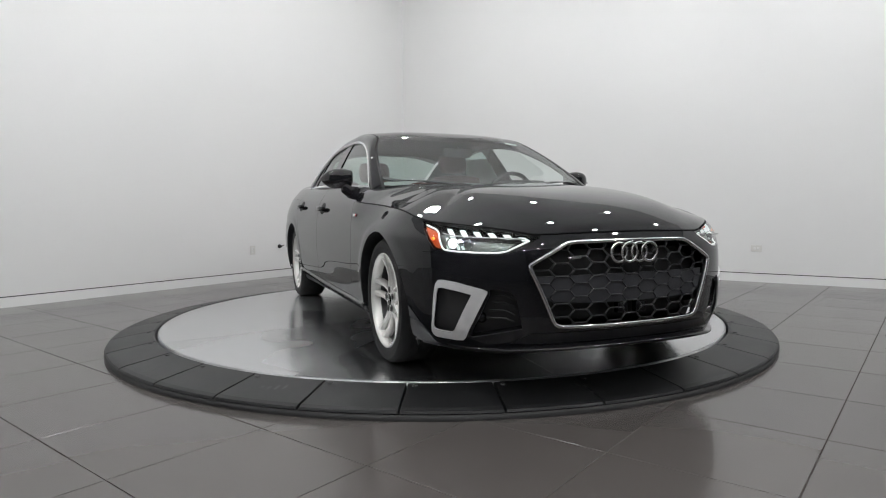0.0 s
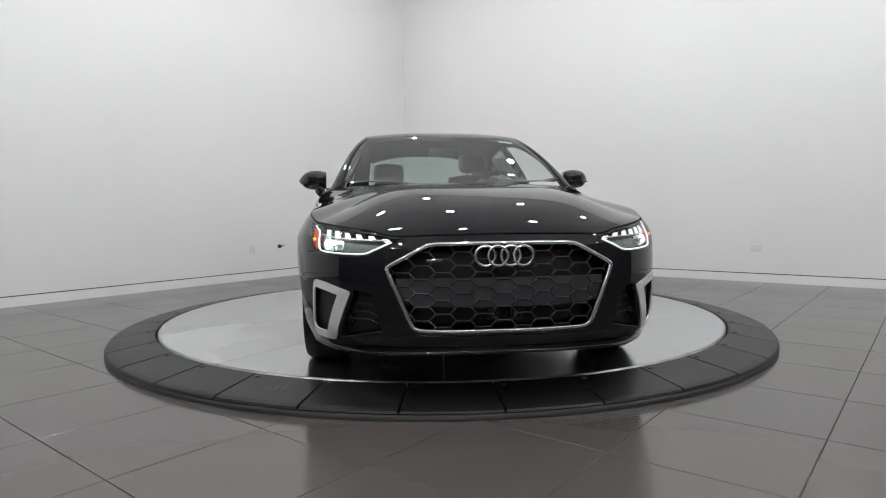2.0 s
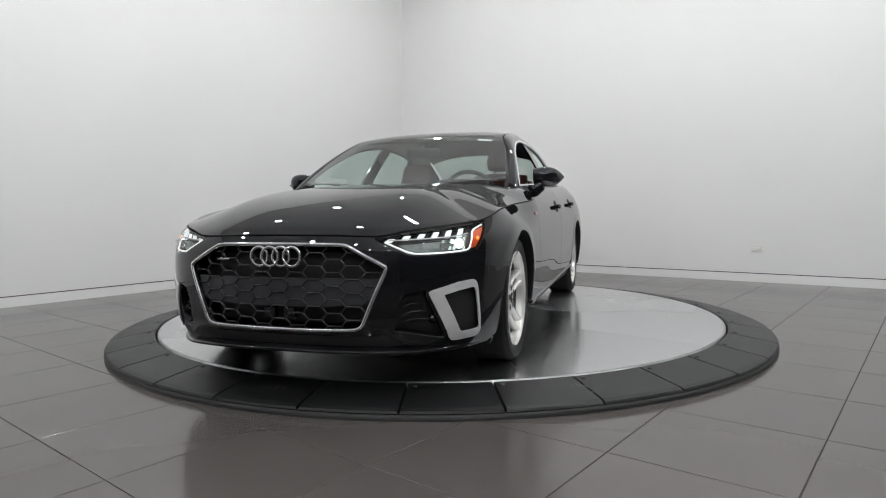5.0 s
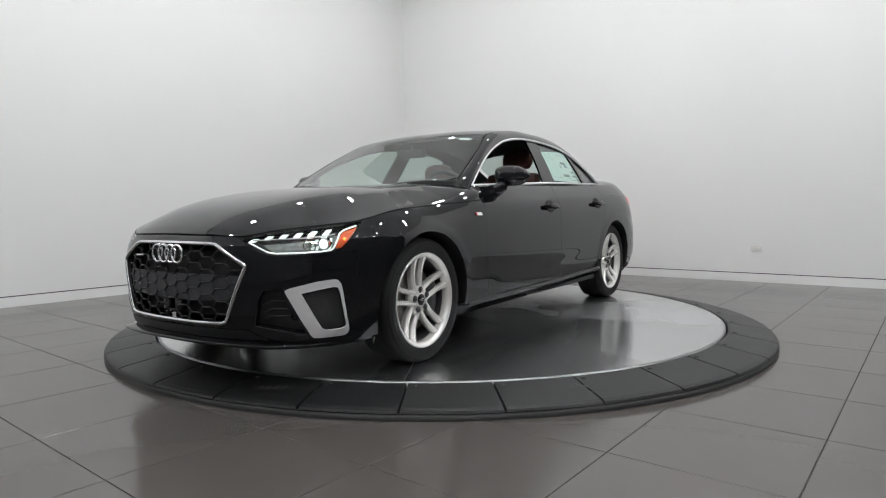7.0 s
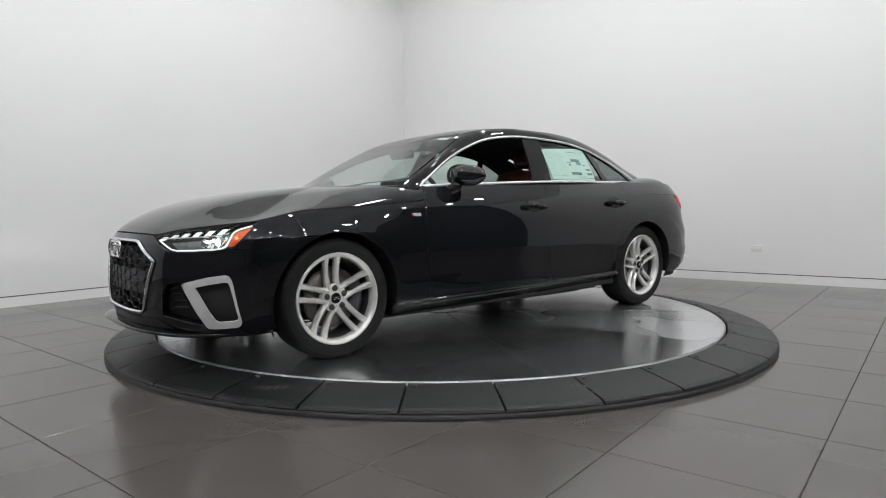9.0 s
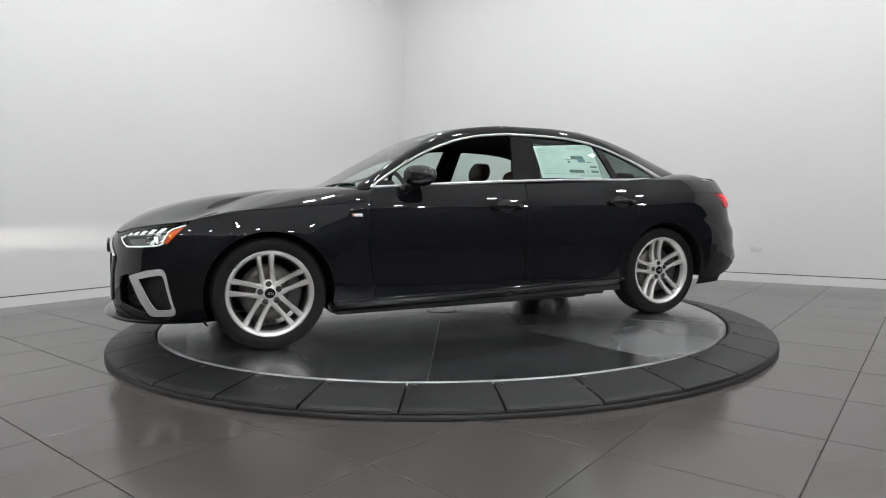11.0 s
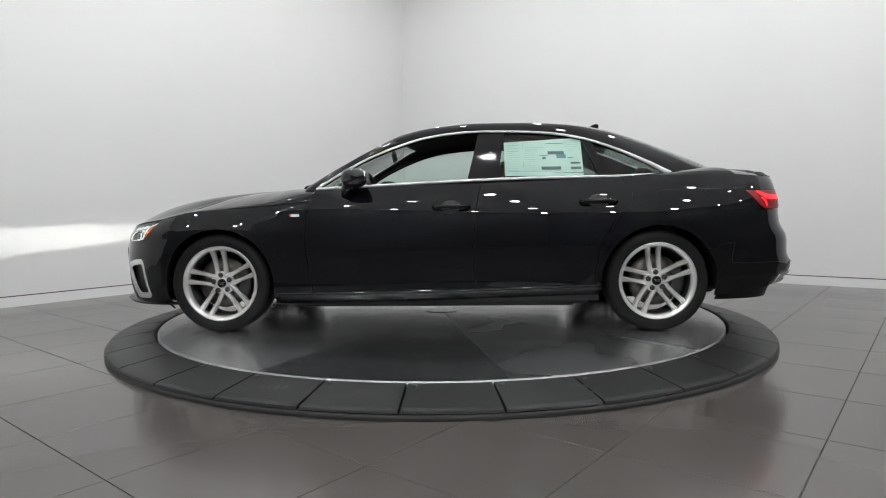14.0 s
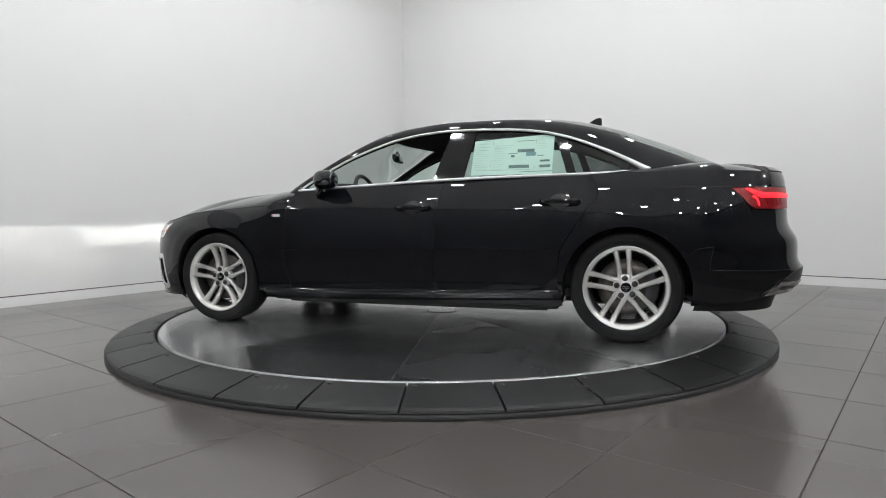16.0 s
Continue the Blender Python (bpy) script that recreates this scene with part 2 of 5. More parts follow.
# ---- shape of the car: smooth profile curves in metres, x forward, y left, z up, origin on the ground midway between the axles ----
def smooth(xs, ys):
    """A monotone cubic curve through the given stations."""
    xs, ys = np.array(xs, float), np.array(ys, float)
    h, d = np.diff(xs), np.diff(ys) / np.diff(xs)
    m = np.concatenate([[d[0]], np.zeros(len(xs) - 2), [d[-1]]])
    for i in range(1, len(xs) - 1):
        if d[i - 1] * d[i] > 0:
            w1, w2 = 2 * h[i] + h[i - 1], h[i] + 2 * h[i - 1]
            m[i] = (w1 + w2) / (w1 / d[i - 1] + w2 / d[i])

    def curve(x):
        x = np.clip(x, xs[0], xs[-1])
        i = np.clip(np.searchsorted(xs, x) - 1, 0, len(xs) - 2)
        s = (x - xs[i]) / h[i]
        return ((1 + 2 * s) * (1 - s) ** 2 * ys[i] + s * (1 - s) ** 2 * h[i] * m[i]
                + s * s * (3 - 2 * s) * ys[i + 1] + s * s * (s - 1) * h[i] * m[i + 1])
    return curve


AX, ARC, NF, NR = 1.41, 1.49, 2.6, 4.0
belt = smooth([-1.6, -1.5, -1.2, -.656, -.291, .447, .765, .9], [1.004, 1.002, .991, .984, .974, .943, .928, .92])
plan = smooth([-1.41, -.6, .3, 1.41], [.922, .915, .912, .918])
tuck = smooth([.12, .2, .28, .36, .46, .55, .64, .72, .79, .82, .86, .92, .98, 1.05],
              [.085, .042, .018, .009, .003, 0, .002, .009, .022, .032, .050, .086, .134, .205])
nose = smooth([.12, .17, .2, .25, .32, .45, .55, .62, .66, .69, .72, .75],
              [2.16, 2.24, 2.255, 2.27, 2.285, 2.29, 2.285, 2.27, 2.25, 2.23, 2.19, 2.15])
tail = smooth([.15, .2, .24, .28, .32, .36, .4, .44, .46, .5, .56, .6, .63, .66, .7, .75, .85, .92, .967, 1.01, 1.06],
              [-2.26, -2.285, -2.292, -2.325, -2.364, -2.398, -2.411, -2.414, -2.401, -2.390, -2.389, -2.383, -2.367, -2.348, -2.333, -2.329, -2.325, -2.323, -2.316, -2.304, -2.304])


def side(x, z):
    """Half the car's width at x and z."""
    scoop = .003 * np.exp(-((z - .40 + .05 * x) / .065) ** 2) * np.exp(-(np.abs(x + .1) / .95) ** 6)
    return plan(x) - tuck(z) - scoop


crease_z = smooth([-2.2, -1.9, -1.0, 0, 1.0, 1.6, 2.0], [.90, .90, .882, .848, .805, .757, .72])


def relief(q, z):
    """Flared wheel arches and the crease that runs from lamp to lamp."""
    out = .0045 / (1 + ((z - crease_z(q)) / .032) ** 2) * np.exp(-((np.abs(q) - 0) / 1.95) ** 10)
    for xc in (AX, -AX):
        r = np.hypot(q - xc, z - .318)
        out = out + .0045 / (1 + np.exp((r - .408) / .010)) * np.clip((z - .3) / .2, 0, 1) + .003 * np.exp(-((z - .735) / .055) ** 2) * np.exp(-((q - xc) / .43) ** 4)
    return out


def shell(q, z):
    """The lower body: q is x along the sides, and runs on round the corners to the middle of nose and tail."""
    q, z = np.asarray(q, float), np.asarray(z, float)
    lean = np.clip((q - .82) / .6, 0, 1)
    w = side(np.clip(q, -AX, AX), z) + relief(q, z) - .052 * lean * lean * (3 - 2 * lean) * np.clip((z - .655) / .13, 0, 1.3) ** 1.3
    f = np.clip((np.abs(q) - AX) / ARC, 0, 1) * np.pi / 2
    n = np.where(q > 0, NF, NR)
    reach = np.where(q > 0, nose(z) - AX, tail(z) + AX)
    cx, cy = np.maximum(np.sin(f), 1e-9) ** (2 / n), np.maximum(np.cos(f), 0) ** (2 / n)
    corner = np.abs(q) > AX
    x = np.where(corner, np.sign(q) * AX + reach * cx, q)
    return np.stack([x, np.where(corner, w * cy, w), z + 0 * q], -1)


def q_of_y(y, z):
    """q on the nose at the distance y from the middle."""
    return AX + ARC * (np.arccos(np.clip(np.abs(y) / side(AX, z), 0, 1) ** (NF / 2)) / (np.pi / 2))


def q_of_x(x, z):
    """q on the front corner at x."""
    return AX + ARC * (np.arcsin(np.clip((x - AX) / (nose(z) - AX), 0, 1) ** (NF / 2)) / (np.pi / 2))
# ---- the room: a corner of two white walls, laid out along its own axes ----
ROOM = radians(52.74)
N_LEFT, N_RIGHT = Vector((-math.sin(ROOM), math.cos(ROOM), 0)), Vector((math.cos(ROOM), math.sin(ROOM), 0))
A_NEAR, A_FAR, B_NEAR, B_FAR = -7.4, 3.83, -7.4, 4.047


def room(b, a, z):
    """A place in the room: b across towards the outlet wall, a towards the other wall."""
    return N_RIGHT * b + N_LEFT * a + Vector((0, 0, z))


ROOM_M = Matrix(((N_RIGHT.x, N_LEFT.x, 0, 0), (N_RIGHT.y, N_LEFT.y, 0, 0), (0, 0, 1, 0), (0, 0, 0, 1)))


def block(name, b0, b1, a0, a1, z0, z1, mat, parent=None, label="", bevel=0.0):
    bm = bmesh.new()
    box(bm, b0, b1, a0, a1, z0, z1, bevel)
    bmesh.ops.recalc_face_normals(bm, faces=bm.faces)
    bm.transform(ROOM_M)
    return part(name, bm, mat, parent, label, smooth_faces=False)


floor = tagged(block("floor", B_NEAR - .2, B_FAR + .2, A_NEAR - .2, A_FAR + .2, -.2, -.004, GROUT), "grey square porcelain tile floor with thin brown joints", "floor", kind="structure")
# south and west are added out of view, to keep reflections dark
for name, b0, b1, a0, a1, words in (("wall_north", B_NEAR - .2, B_FAR + .2, A_FAR, A_FAR + .2, "plain smooth white painted showroom wall"),
                                    ("wall_east", B_FAR, B_FAR + .2, A_NEAR - .2, A_FAR, "plain smooth white painted wall with an outlet"),
                                    ("wall_south", B_NEAR - .2, B_FAR + .2, A_NEAR - .2, A_NEAR, "plain unseen wall behind the camera, darkened for the car's reflections"),
                                    ("wall_west", B_NEAR - .2, B_NEAR, A_NEAR, A_FAR, "plain unseen side wall, greyed for the car's reflections")):
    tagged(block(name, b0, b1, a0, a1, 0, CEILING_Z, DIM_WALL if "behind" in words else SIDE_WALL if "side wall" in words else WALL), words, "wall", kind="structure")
tagged(block("ceiling", B_NEAR - .2, B_FAR + .2, A_NEAR - .2, A_FAR + .2, CEILING_Z, CEILING_Z + .2, CEIL), "white painted ceiling with round recessed lights", "ceiling", kind="structure")
# flush skirting with a shadow gap above it
tagged(block("baseboard_north", B_NEAR, B_FAR, A_FAR - .006, A_FAR, .0, .096, SKIRT), "low flush white skirting board with dark gap above", "skirting", kind="structure")
tagged(block("baseboard_east", B_FAR - .006, B_FAR, A_NEAR, A_FAR - .006, .0, .096, SKIRT), "low flush white skirting board with dark gap above", "skirting", kind="structure")
tagged(block("trim_north", B_NEAR, B_FAR, A_FAR - .003, A_FAR, .096, .105, SLOT), "narrow dark shadow gap above the skirting", "shadow gap", kind="structure")
tagged(block("trim_east", B_FAR - .003, B_FAR, A_NEAR, A_FAR - .003, .096, .105, SLOT), "narrow dark shadow gap above the skirting", "shadow gap", kind="structure")


def outlet(b, a, z, turned, words):
    ob = tagged(new("wall_outlet"), words, "outlet")
    ob.matrix_basis = Matrix.Translation(room(b, a, z)) @ ROOM_M @ (pose(0, 0, 0, 0, 0, -90) if turned else Matrix())
    bm = bmesh.new()
    w, h = (.058, .036) if turned else (.036, .058)
    box(bm, -w, w, -.008, 0, -h, h, .003)
    part("plate", bm, OUTLET, ob)
    for k in (-1, 1):
        bm = bmesh.new()
        if turned:
            box(bm, k * .019 - .011, k * .019 + .011, -.010, -.004, -.012, .012, .002)
        else:
            box(bm, -.012, .012, -.010, -.004, k * .019 - .011, k * .019 + .011, .002)
        s = part("socket", bm, SKIRT, ob)
        bm = bmesh.new()
        for d in (-.005, .005):
            if turned:
                box(bm, k * .019 - .004, k * .019 + .004, -.0106, -.009, d - .001, d + .001)
            else:
                box(bm, d - .001, d + .001, -.0106, -.009, k * .019 - .004, k * .019 + .004)
        part("slot", bm, SLOT, s, smooth_faces=False)


outlet(1.024, A_FAR, .384, False, "upright white plastic power outlet on the white wall")
outlet(B_FAR, -1.507, .389, True, "sideways white plastic power outlet on the white wall")
# small dark valve stub that sticks out of the wall
ob = tagged(new("wall_valve"), "small dark metal valve stub on the wall", "valve")
ob.matrix_basis = Matrix.Translation(room(1.446, A_FAR, .412)) @ ROOM_M
bm = bmesh.new()
lathe(bm, [(.0, 0), (.026, 0), (.026, -.012), (.014, -.016), (.014, -.045), (0, -.045)], "y", 20)
part("stub", bm, PLASTIC, ob)
bm = bmesh.new()
tube(bm, [(-.004, -.035, 0), (.02, -.045, .006), (.045, -.045, .014)], [.008, .007, .005])
part("lever", bm, IRON, ob)


# ---- turntable: a steel disc flush inside a ring of black rubber ramps ----
R_DISC, R_IN, R_OUT = 2.032, 2.046, 2.330
SCUFFS = [(2.13, -112.6, 4, .95, .05), (2.12, -74.5, 3, .8, .03), (2.22, -73.0, 2, 1.2, .012)]
ring = tagged(new("turntable_ring"), "ring of black rubber ramp segments round a steel turntable", "ramp ring")


def ramp_segment(gap):
    bm = bmesh.new()
    prof = [(R_IN, .0), (R_IN, .079), (R_IN + .012, .083), (R_OUT - .03, .047), (R_OUT - .006, .040), (R_OUT, .030)]
    n, step = 5, 2 * math.pi / 33
    rows = []
    for k in range(n):
        a = (-.5 + k / (n - 1)) * (step - gap)
        rows.append([(r * math.cos(a), r * math.sin(a), z) for r, z in prof])
    vs = [[bm.verts.new(c) for c in row] for row in rows]
    for a, b in zip(vs, vs[1:]):
        for i in range(len(prof) - 1):
            bm.faces.new((a[i], b[i], b[i + 1], a[i + 1]))
    bm.faces.new(vs[0])
    bm.faces.new(vs[-1][::-1])
    bmesh.ops.recalc_face_normals(bm, faces=bm.faces)
    return bm


bm = bmesh.new()
lathe(bm, [(R_IN + .004, 0), (R_IN + .004, .045), (R_OUT - .03, .020), (R_OUT - .002, .026), (R_OUT + .004, .026), (R_OUT + .006, 0)], "z", 132)
part("edge", bm, LIP, ring, "dark rubber lip and joints")
seg = part("ramp_segment", ramp_segment(.0050), RAMP, ring, smooth_faces=False)
seg.rotation_euler = (0, 0, radians(-94.5 + 5.45))
bolt_bm = bmesh.new()
lathe(bolt_bm, [(0, .003), (.010, .003), (.013, 0), (.013, -.004)], "z", 12)
bolt = part("bolt", bolt_bm, SLOT, seg)
bolt.location = (R_IN + .035, -.16, .0805)
for k in range(1, 33):
    s, b = seg.copy(), bolt.copy()
    scene.collection.objects.link(s)
    scene.collection.objects.link(b)
    s.rotation_euler = (0, 0, radians(-94.5 + 5.45 + 360 / 33 * k))
    b.parent = s

# pale scuffs on two of the ramps
for r0, a0, n, w, h in SCUFFS:
    bm = bmesh.new()
    for j in range(n):
        rr, aa = r0 + random.uniform(-.01, .05), radians(a0 + j * w)
        vs = []
        for dr, da in ((0, 0), (h, .1), (h * 1.05, w * .55), (.004, w * .5)):
            r, a = rr + dr, aa + radians(da)
            z = .083 - (r - R_IN - .012) * .036 / (R_OUT - R_IN - .042) + .0008
            vs.append(bm.verts.new((r * math.cos(a), r * math.sin(a), z)))
        bm.faces.new(vs)
    bmesh.ops.recalc_face_normals(bm, faces=bm.faces)
    part("scuff", bm, SCUFF, ring, "pale rubbed patch", smooth_faces=False)

disc = tagged(new("turntable_disc"), "round brushed steel turntable plate in ten sectors, slightly scuffed", "turntable")
disc.location = (0, 0, 0)
bm = bmesh.new()
lathe(bm, [(0, .002), (R_DISC, .002), (R_DISC, .0805), (R_DISC - .0025, .0812), (R_DISC - .0075, .0812), (R_DISC - .008, .078), (0, .078)], "z", 160)
part("base_plate", bm, STEEL_EDGE, disc, "bright steel rim under the sectors")
for k in range(10):
    a0, a1 = radians(29.4 + 36 * k), radians(29.4 + 36 * (k + 1))
    bm = bmesh.new()
    g = .0012
    pts = [(g * 8, 0)] + [(R_DISC - .0095, a0 + (a1 - a0) * j / 16) for j in range(17)]
    mid = (a0 + a1) / 2
    top = []
    for r, a in pts:
        if r < .1:
            a = mid
        x, y = r * math.cos(a), r * math.sin(a)
        if r > .1 and abs(a - a0) < 1e-6:
            x, y = x - g * math.sin(a0), y + g * math.cos(a0)
        if r > .1 and abs(a - a1) < 1e-6:
            x, y = x + g * math.sin(a1), y - g * math.cos(a1)
        top.append((x, y))
    up = [bm.verts.new((x, y, DISC_Z)) for x, y in top]
    lo = [bm.verts.new((x, y, DISC_Z - .004)) for x, y in top]
    bm.faces.new(up)
    for i in range(len(up)):
        j = (i + 1) % len(up)
        bm.faces.new((up[i], lo[i], lo[j], up[j]))
    bmesh.ops.recalc_face_normals(bm, faces=bm.faces)
    part("sector", bm, STEEL[k], disc, smooth_faces=False)

bm = lathe(bmesh.new(), [(0, DISC_Z + .002), (.10, DISC_Z + .002), (.126, DISC_Z + .0016), (.128, DISC_Z + .0004)], "z", 40)
hub = part("centre_plate", bm, STEEL[3], disc, "round steel centre cover with screws")
bm = lathe(bmesh.new(), [(0, .005), (.006, .005), (.008, .002), (.008, -.004)], "z", 10)
screw = part("screw", bm, SLOT, hub)
for k in range(10):
    ob = screw if k == 0 else screw.copy()
    if k:
        scene.collection.objects.link(ob)
    ob.location = (.112 * math.cos(k * math.pi / 5), .112 * math.sin(k * math.pi / 5), DISC_Z - .0015)

# ---- round ceiling lights ----
LAMP_B = [-6.6, -4.9, -3.2, -1.5, .25, 2.25]
LAMP_A = [-6.7, -5.0, -3.3, -1.6, .1, 2.1]


def ceiling_light():
    ob = tagged(new("ceiling_light"), "round white ceiling lamp with a glowing bowl, switched on", "ceiling light", group="ceiling lamps")
    bm = bmesh.new()
    lathe(bm, [(0, -.001), (.062, -.001), (.064, -.012), (.03, -.03), (.014, -.034), (.014, -.285), (0, -.285)], "z", 24)
    part("canopy", bm, SKIRT, ob)
    # unseen disc added over the bowl to keep its light off the ceiling
    bm = bmesh.new()
    lathe(bm, [(0, -.272), (.06, -.276), (.086, -.286), (.088, -.293), (.080, -.290), (.06, -.284), (0, -.282)], "z", 28)
    part("shade", bm, SKIRT, ob, "added opaque white shade that keeps light off the ceiling")
    bm = bmesh.new()
    lathe(bm, [(.0, -.286), (.03, -.288), (.052, -.296), (.062, -.310), (.061, -.326), (.049, -.343), (.025, -.352), (0, -.354)], "z", 24)
    part("bowl", bm, LIGHT_DISC, ob, "glowing white bowl")
    return ob


first = None
for b, a in [(b, a) for b in LAMP_B for a in LAMP_A]:
    m = Matrix.Translation(room(b, a, CEILING_Z))
    if first is None:
        first = ceiling_light()
        first.matrix_basis = m
    else:
        copy_thing(first, m)
# ---- the car ----
car = tagged(new("car"), "black four-door saloon with silver alloy wheels, front window lowered", "car")
body_off = Vector((0, -.011, 0))
MID = (0, 0, .55)


def place(name, bm, mat, parent=None, label="", **kw):
    """A part of the car, given in the car's own axes."""
    if parent is None:
        bm.transform(Matrix.Translation(body_off))
    ob = part(name, bm, mat, parent or car, label, **kw)
    return ob


def both(name, bm, mat, label="", **kw):
    other = mirrored(bm)
    return place(name, bm, mat, None, label, **kw), place(name, other, mat, None, label, **kw)


def on_shell(lift=0.0):
    """The body surface, moved out by lift."""
    def f(q, z):
        p = shell(q, z)
        if lift:
            e = 1e-3
            du, dv = shell(q + e, z) - shell(q - e, z), shell(q, z + e) - shell(q, z - e)
            n = np.cross(dv, du)
            n /= np.maximum(np.linalg.norm(n, axis=-1, keepdims=True), 1e-9)
            p = p + n * lift
        return p
    return f


SURF = on_shell()
Q_LAMP, Q_LAMP_TOP, Q_TIP = 1.83, 1.90, float(q_of_y(.425, .665))
hood_x = smooth([.84, 1.0, 1.196, 1.385, 1.575, 1.805, 1.90], [.846, .833, .820, .806, .789, .752, .738])
hood_q = smooth([1.90, 2.04, 2.2, 2.36, 2.54, 2.7, 2.9], [.738, .728, .716, .702, .679, .683, .686])


def hood_edge(q):
    return np.where(np.asarray(q) < 1.90, hood_x(np.minimum(q, 1.9)), hood_q(np.maximum(q, 1.9)))


def q_at(x, z):
    """q of the body at x, on the sides or round a corner."""
    if abs(x) <= AX:
        return x
    n, reach = (NF, float(nose(z)) - AX) if x > 0 else (NR, -float(tail(z)) - AX)
    return math.copysign(AX + ARC * math.asin(min(1, (abs(x) - AX) / reach) ** (n / 2)) / (math.pi / 2), x)


def arch(xc, r=.362, zc=.318, n=40):
    """A wheel arch, round in side view."""
    pts = [(xc + r * math.cos(a), zc + r * math.sin(a)) for a in lin(math.radians(-60), math.radians(240), n)]
    return [(q_at(x, z), z) for x, z in pts]


GAP = .0026
door_front = [(.797, .287), (.822, .44), (.838, .586), (.831, .767), (.813, .845), (.79, .90), (.772, .929)]
door_mid = [(-.262, .283), (-.243, .414), (-.247, .55), (-.251, .719), (-.27, .862), (-.299, .972)]
door_rear = [(-.86, .300), (-.965, .345), (-1.018, .43), (-1.034, .533), (-1.104, .657), (-1.208, .816), (-1.243, .855), (-1.248, .885), (-1.235, .925), (-1.19, .991)]


def curve_pts(pts, n=26):
    """Points along a smooth shut line given by a few (q, z), bottom to top."""
    t = np.concatenate([[0], np.cumsum(np.hypot(*np.diff(np.array(pts), axis=0).T))])
    fx, fz = smooth(t, [p[0] for p in pts]), smooth(t, [p[1] for p in pts])
    return [(float(fx(s)), float(fz(s))) for s in np.linspace(0, t[-1], n)]


def shift(pts, d):
    return [(x + d, z) for x, z in pts]


DF, DM, DR = curve_pts(door_front), curve_pts(door_mid), curve_pts(door_rear, 40)
sill_top = smooth([-.97, .26, 1.03], [.303, .270, .262])
QS = lin(-1.5, 1.45, 100)
ZS = lin(.14, 1.04, 46)
BELT_TOP = [(x, float(belt(x)) - .004) for x in lin(.772, -1.19, 40)]

# fender
top = [(x, float(hood_edge(x)) - .0045) for x in lin(1.842, .845, 40)]
keep = [(1.852, .19), (1.852, .603), (1.952, .610), (1.933, .620), (1.907, .650), (1.872, .69)] + top + [(.80, .86), (.79, .893), (.774, .93)] + [p for p in shift(DF, GAP)[::-1]] + [(.80, .255), (1.07, .252)]
fender = cut_panel(lin(.74, 1.97, 86), lin(.14, .95, 80), keep, [arch(AX)], SURF, (1.3, 0, .4))
both("fender", fender, PAINT, thick=.008)
# doors
keep = shift(DF, -GAP) + [p for p in BELT_TOP if p[0] > -.295] + shift(DM, GAP)[::-1] + [(x, float(sill_top(x)) + .006) for x in lin(-.25, .79, 20)]
front_doors = both("front_door", cut_panel(lin(-.33, .87, 46), lin(.24, 1.0, 60), keep, [], SURF, (.3, 0, .6)), PAINT, thick=.010)
keep = shift(DM, -GAP) + [p for p in BELT_TOP if p[0] < -.303] + shift(DR, GAP)[::-1] + [(x, float(sill_top(x)) + .006) for x in lin(-.85, -.27, 14)]
rear_doors = both("rear_door", cut_panel(lin(-1.28, -.2, 44), lin(.24, 1.01, 60), keep, [arch(-AX)], SURF, (-.7, 0, .6)), PAINT, thick=.010)
# rear quarter, with the fuel flap side plain
rear_top = smooth([-2.9, -2.2, -1.9, -1.6, -1.19], [.985, .985, .993, 1.0, .991])
keep = shift(DR, -GAP) + [(q, float(rear_top(q)) - .0) for q in lin(-1.2, -1.95, 30)] + [(-1.95, .90), (-1.772, .896), (-1.786, .880), (-1.840, .84), (-1.905, .77), (-1.913, .72), (-1.841, .50), (-1.52, .485), (-1.536, .14), (-.80, .14), (-.80, .30)]
quarter = cut_panel(lin(-2.0, -.78, 88), lin(.14, 1.02, 84), keep, [arch(-AX), [(-.70, .1), (-1.12, .1), (-1.12, .27), (-1.03, .27), (-1.0, .43), (-.955, .337), (-.85, .297), (-.7, .297)]], SURF, (-1.4, 0, .5))
both("quarter_panel", quarter, PAINT, thick=.008)
# sill with a light-catching ledge
sill_rows = []
for x in lin(1.045, -1.045, 50):
    t = float(sill_top(x))
    w = float(side(x, t))
    sill_rows.append([(x, w - .002, t), (x, w + .003, t - .008), (x, w + .005, t - .015), (x, w + .002, t - .024), (x, w - .010, t - .034), (x, w - .022, t - .052), (x, w - .040, t - .070), (x, w - .08, t - .080), (x, w - .2, t - .080)])
for row, i in ((sill_rows[0], 0), (sill_rows[-1], len(sill_rows))):
    x = row[0][0]
    sill_rows.insert(i + (i > 0), [(x, row[-1][1], row[-1][2] + .05)] * 9)
both("sill", sheet(sill_rows, (0, 0, .4)), PAINT, thick=.004)

# front bumper, with openings for grille, lamps and side intakes
G_TOP, G_WIDE, G_LOW = (.312, .640), (.482, .550), (.372, .288)
grille_yz = [(0, .643), (.15, .6425), (.28, .641), (.315, .637)] + [(.34, .626), (.40, .594), (.455, .565), (.478, .551), (.483, .541), (.479, .527), (.45, .46), (.41, .365), (.388, .312), (.376, .295), (.355, .286), (.32, .283), (.15, .281), (0, .281)]
grille_qz = [(float(q_of_y(max(y, .0), z)), z) for y, z in grille_yz]
GR_HOLE = grille_qz + [(3.0, .281), (3.0, .643)]
lamp_top = [(q, float(hood_edge(q)) - .007) for q in lin(Q_TIP, 1.848, 24)]
LAMP = lamp_top + [(1.846, .730), (1.876, .69), (1.911, .65), (1.937, .621), (1.957, .611), (2.05, .600), (2.2, .5935), (2.32, .592), (2.37, .597), (2.44, .622), (2.50, .645), (Q_TIP, .664)]
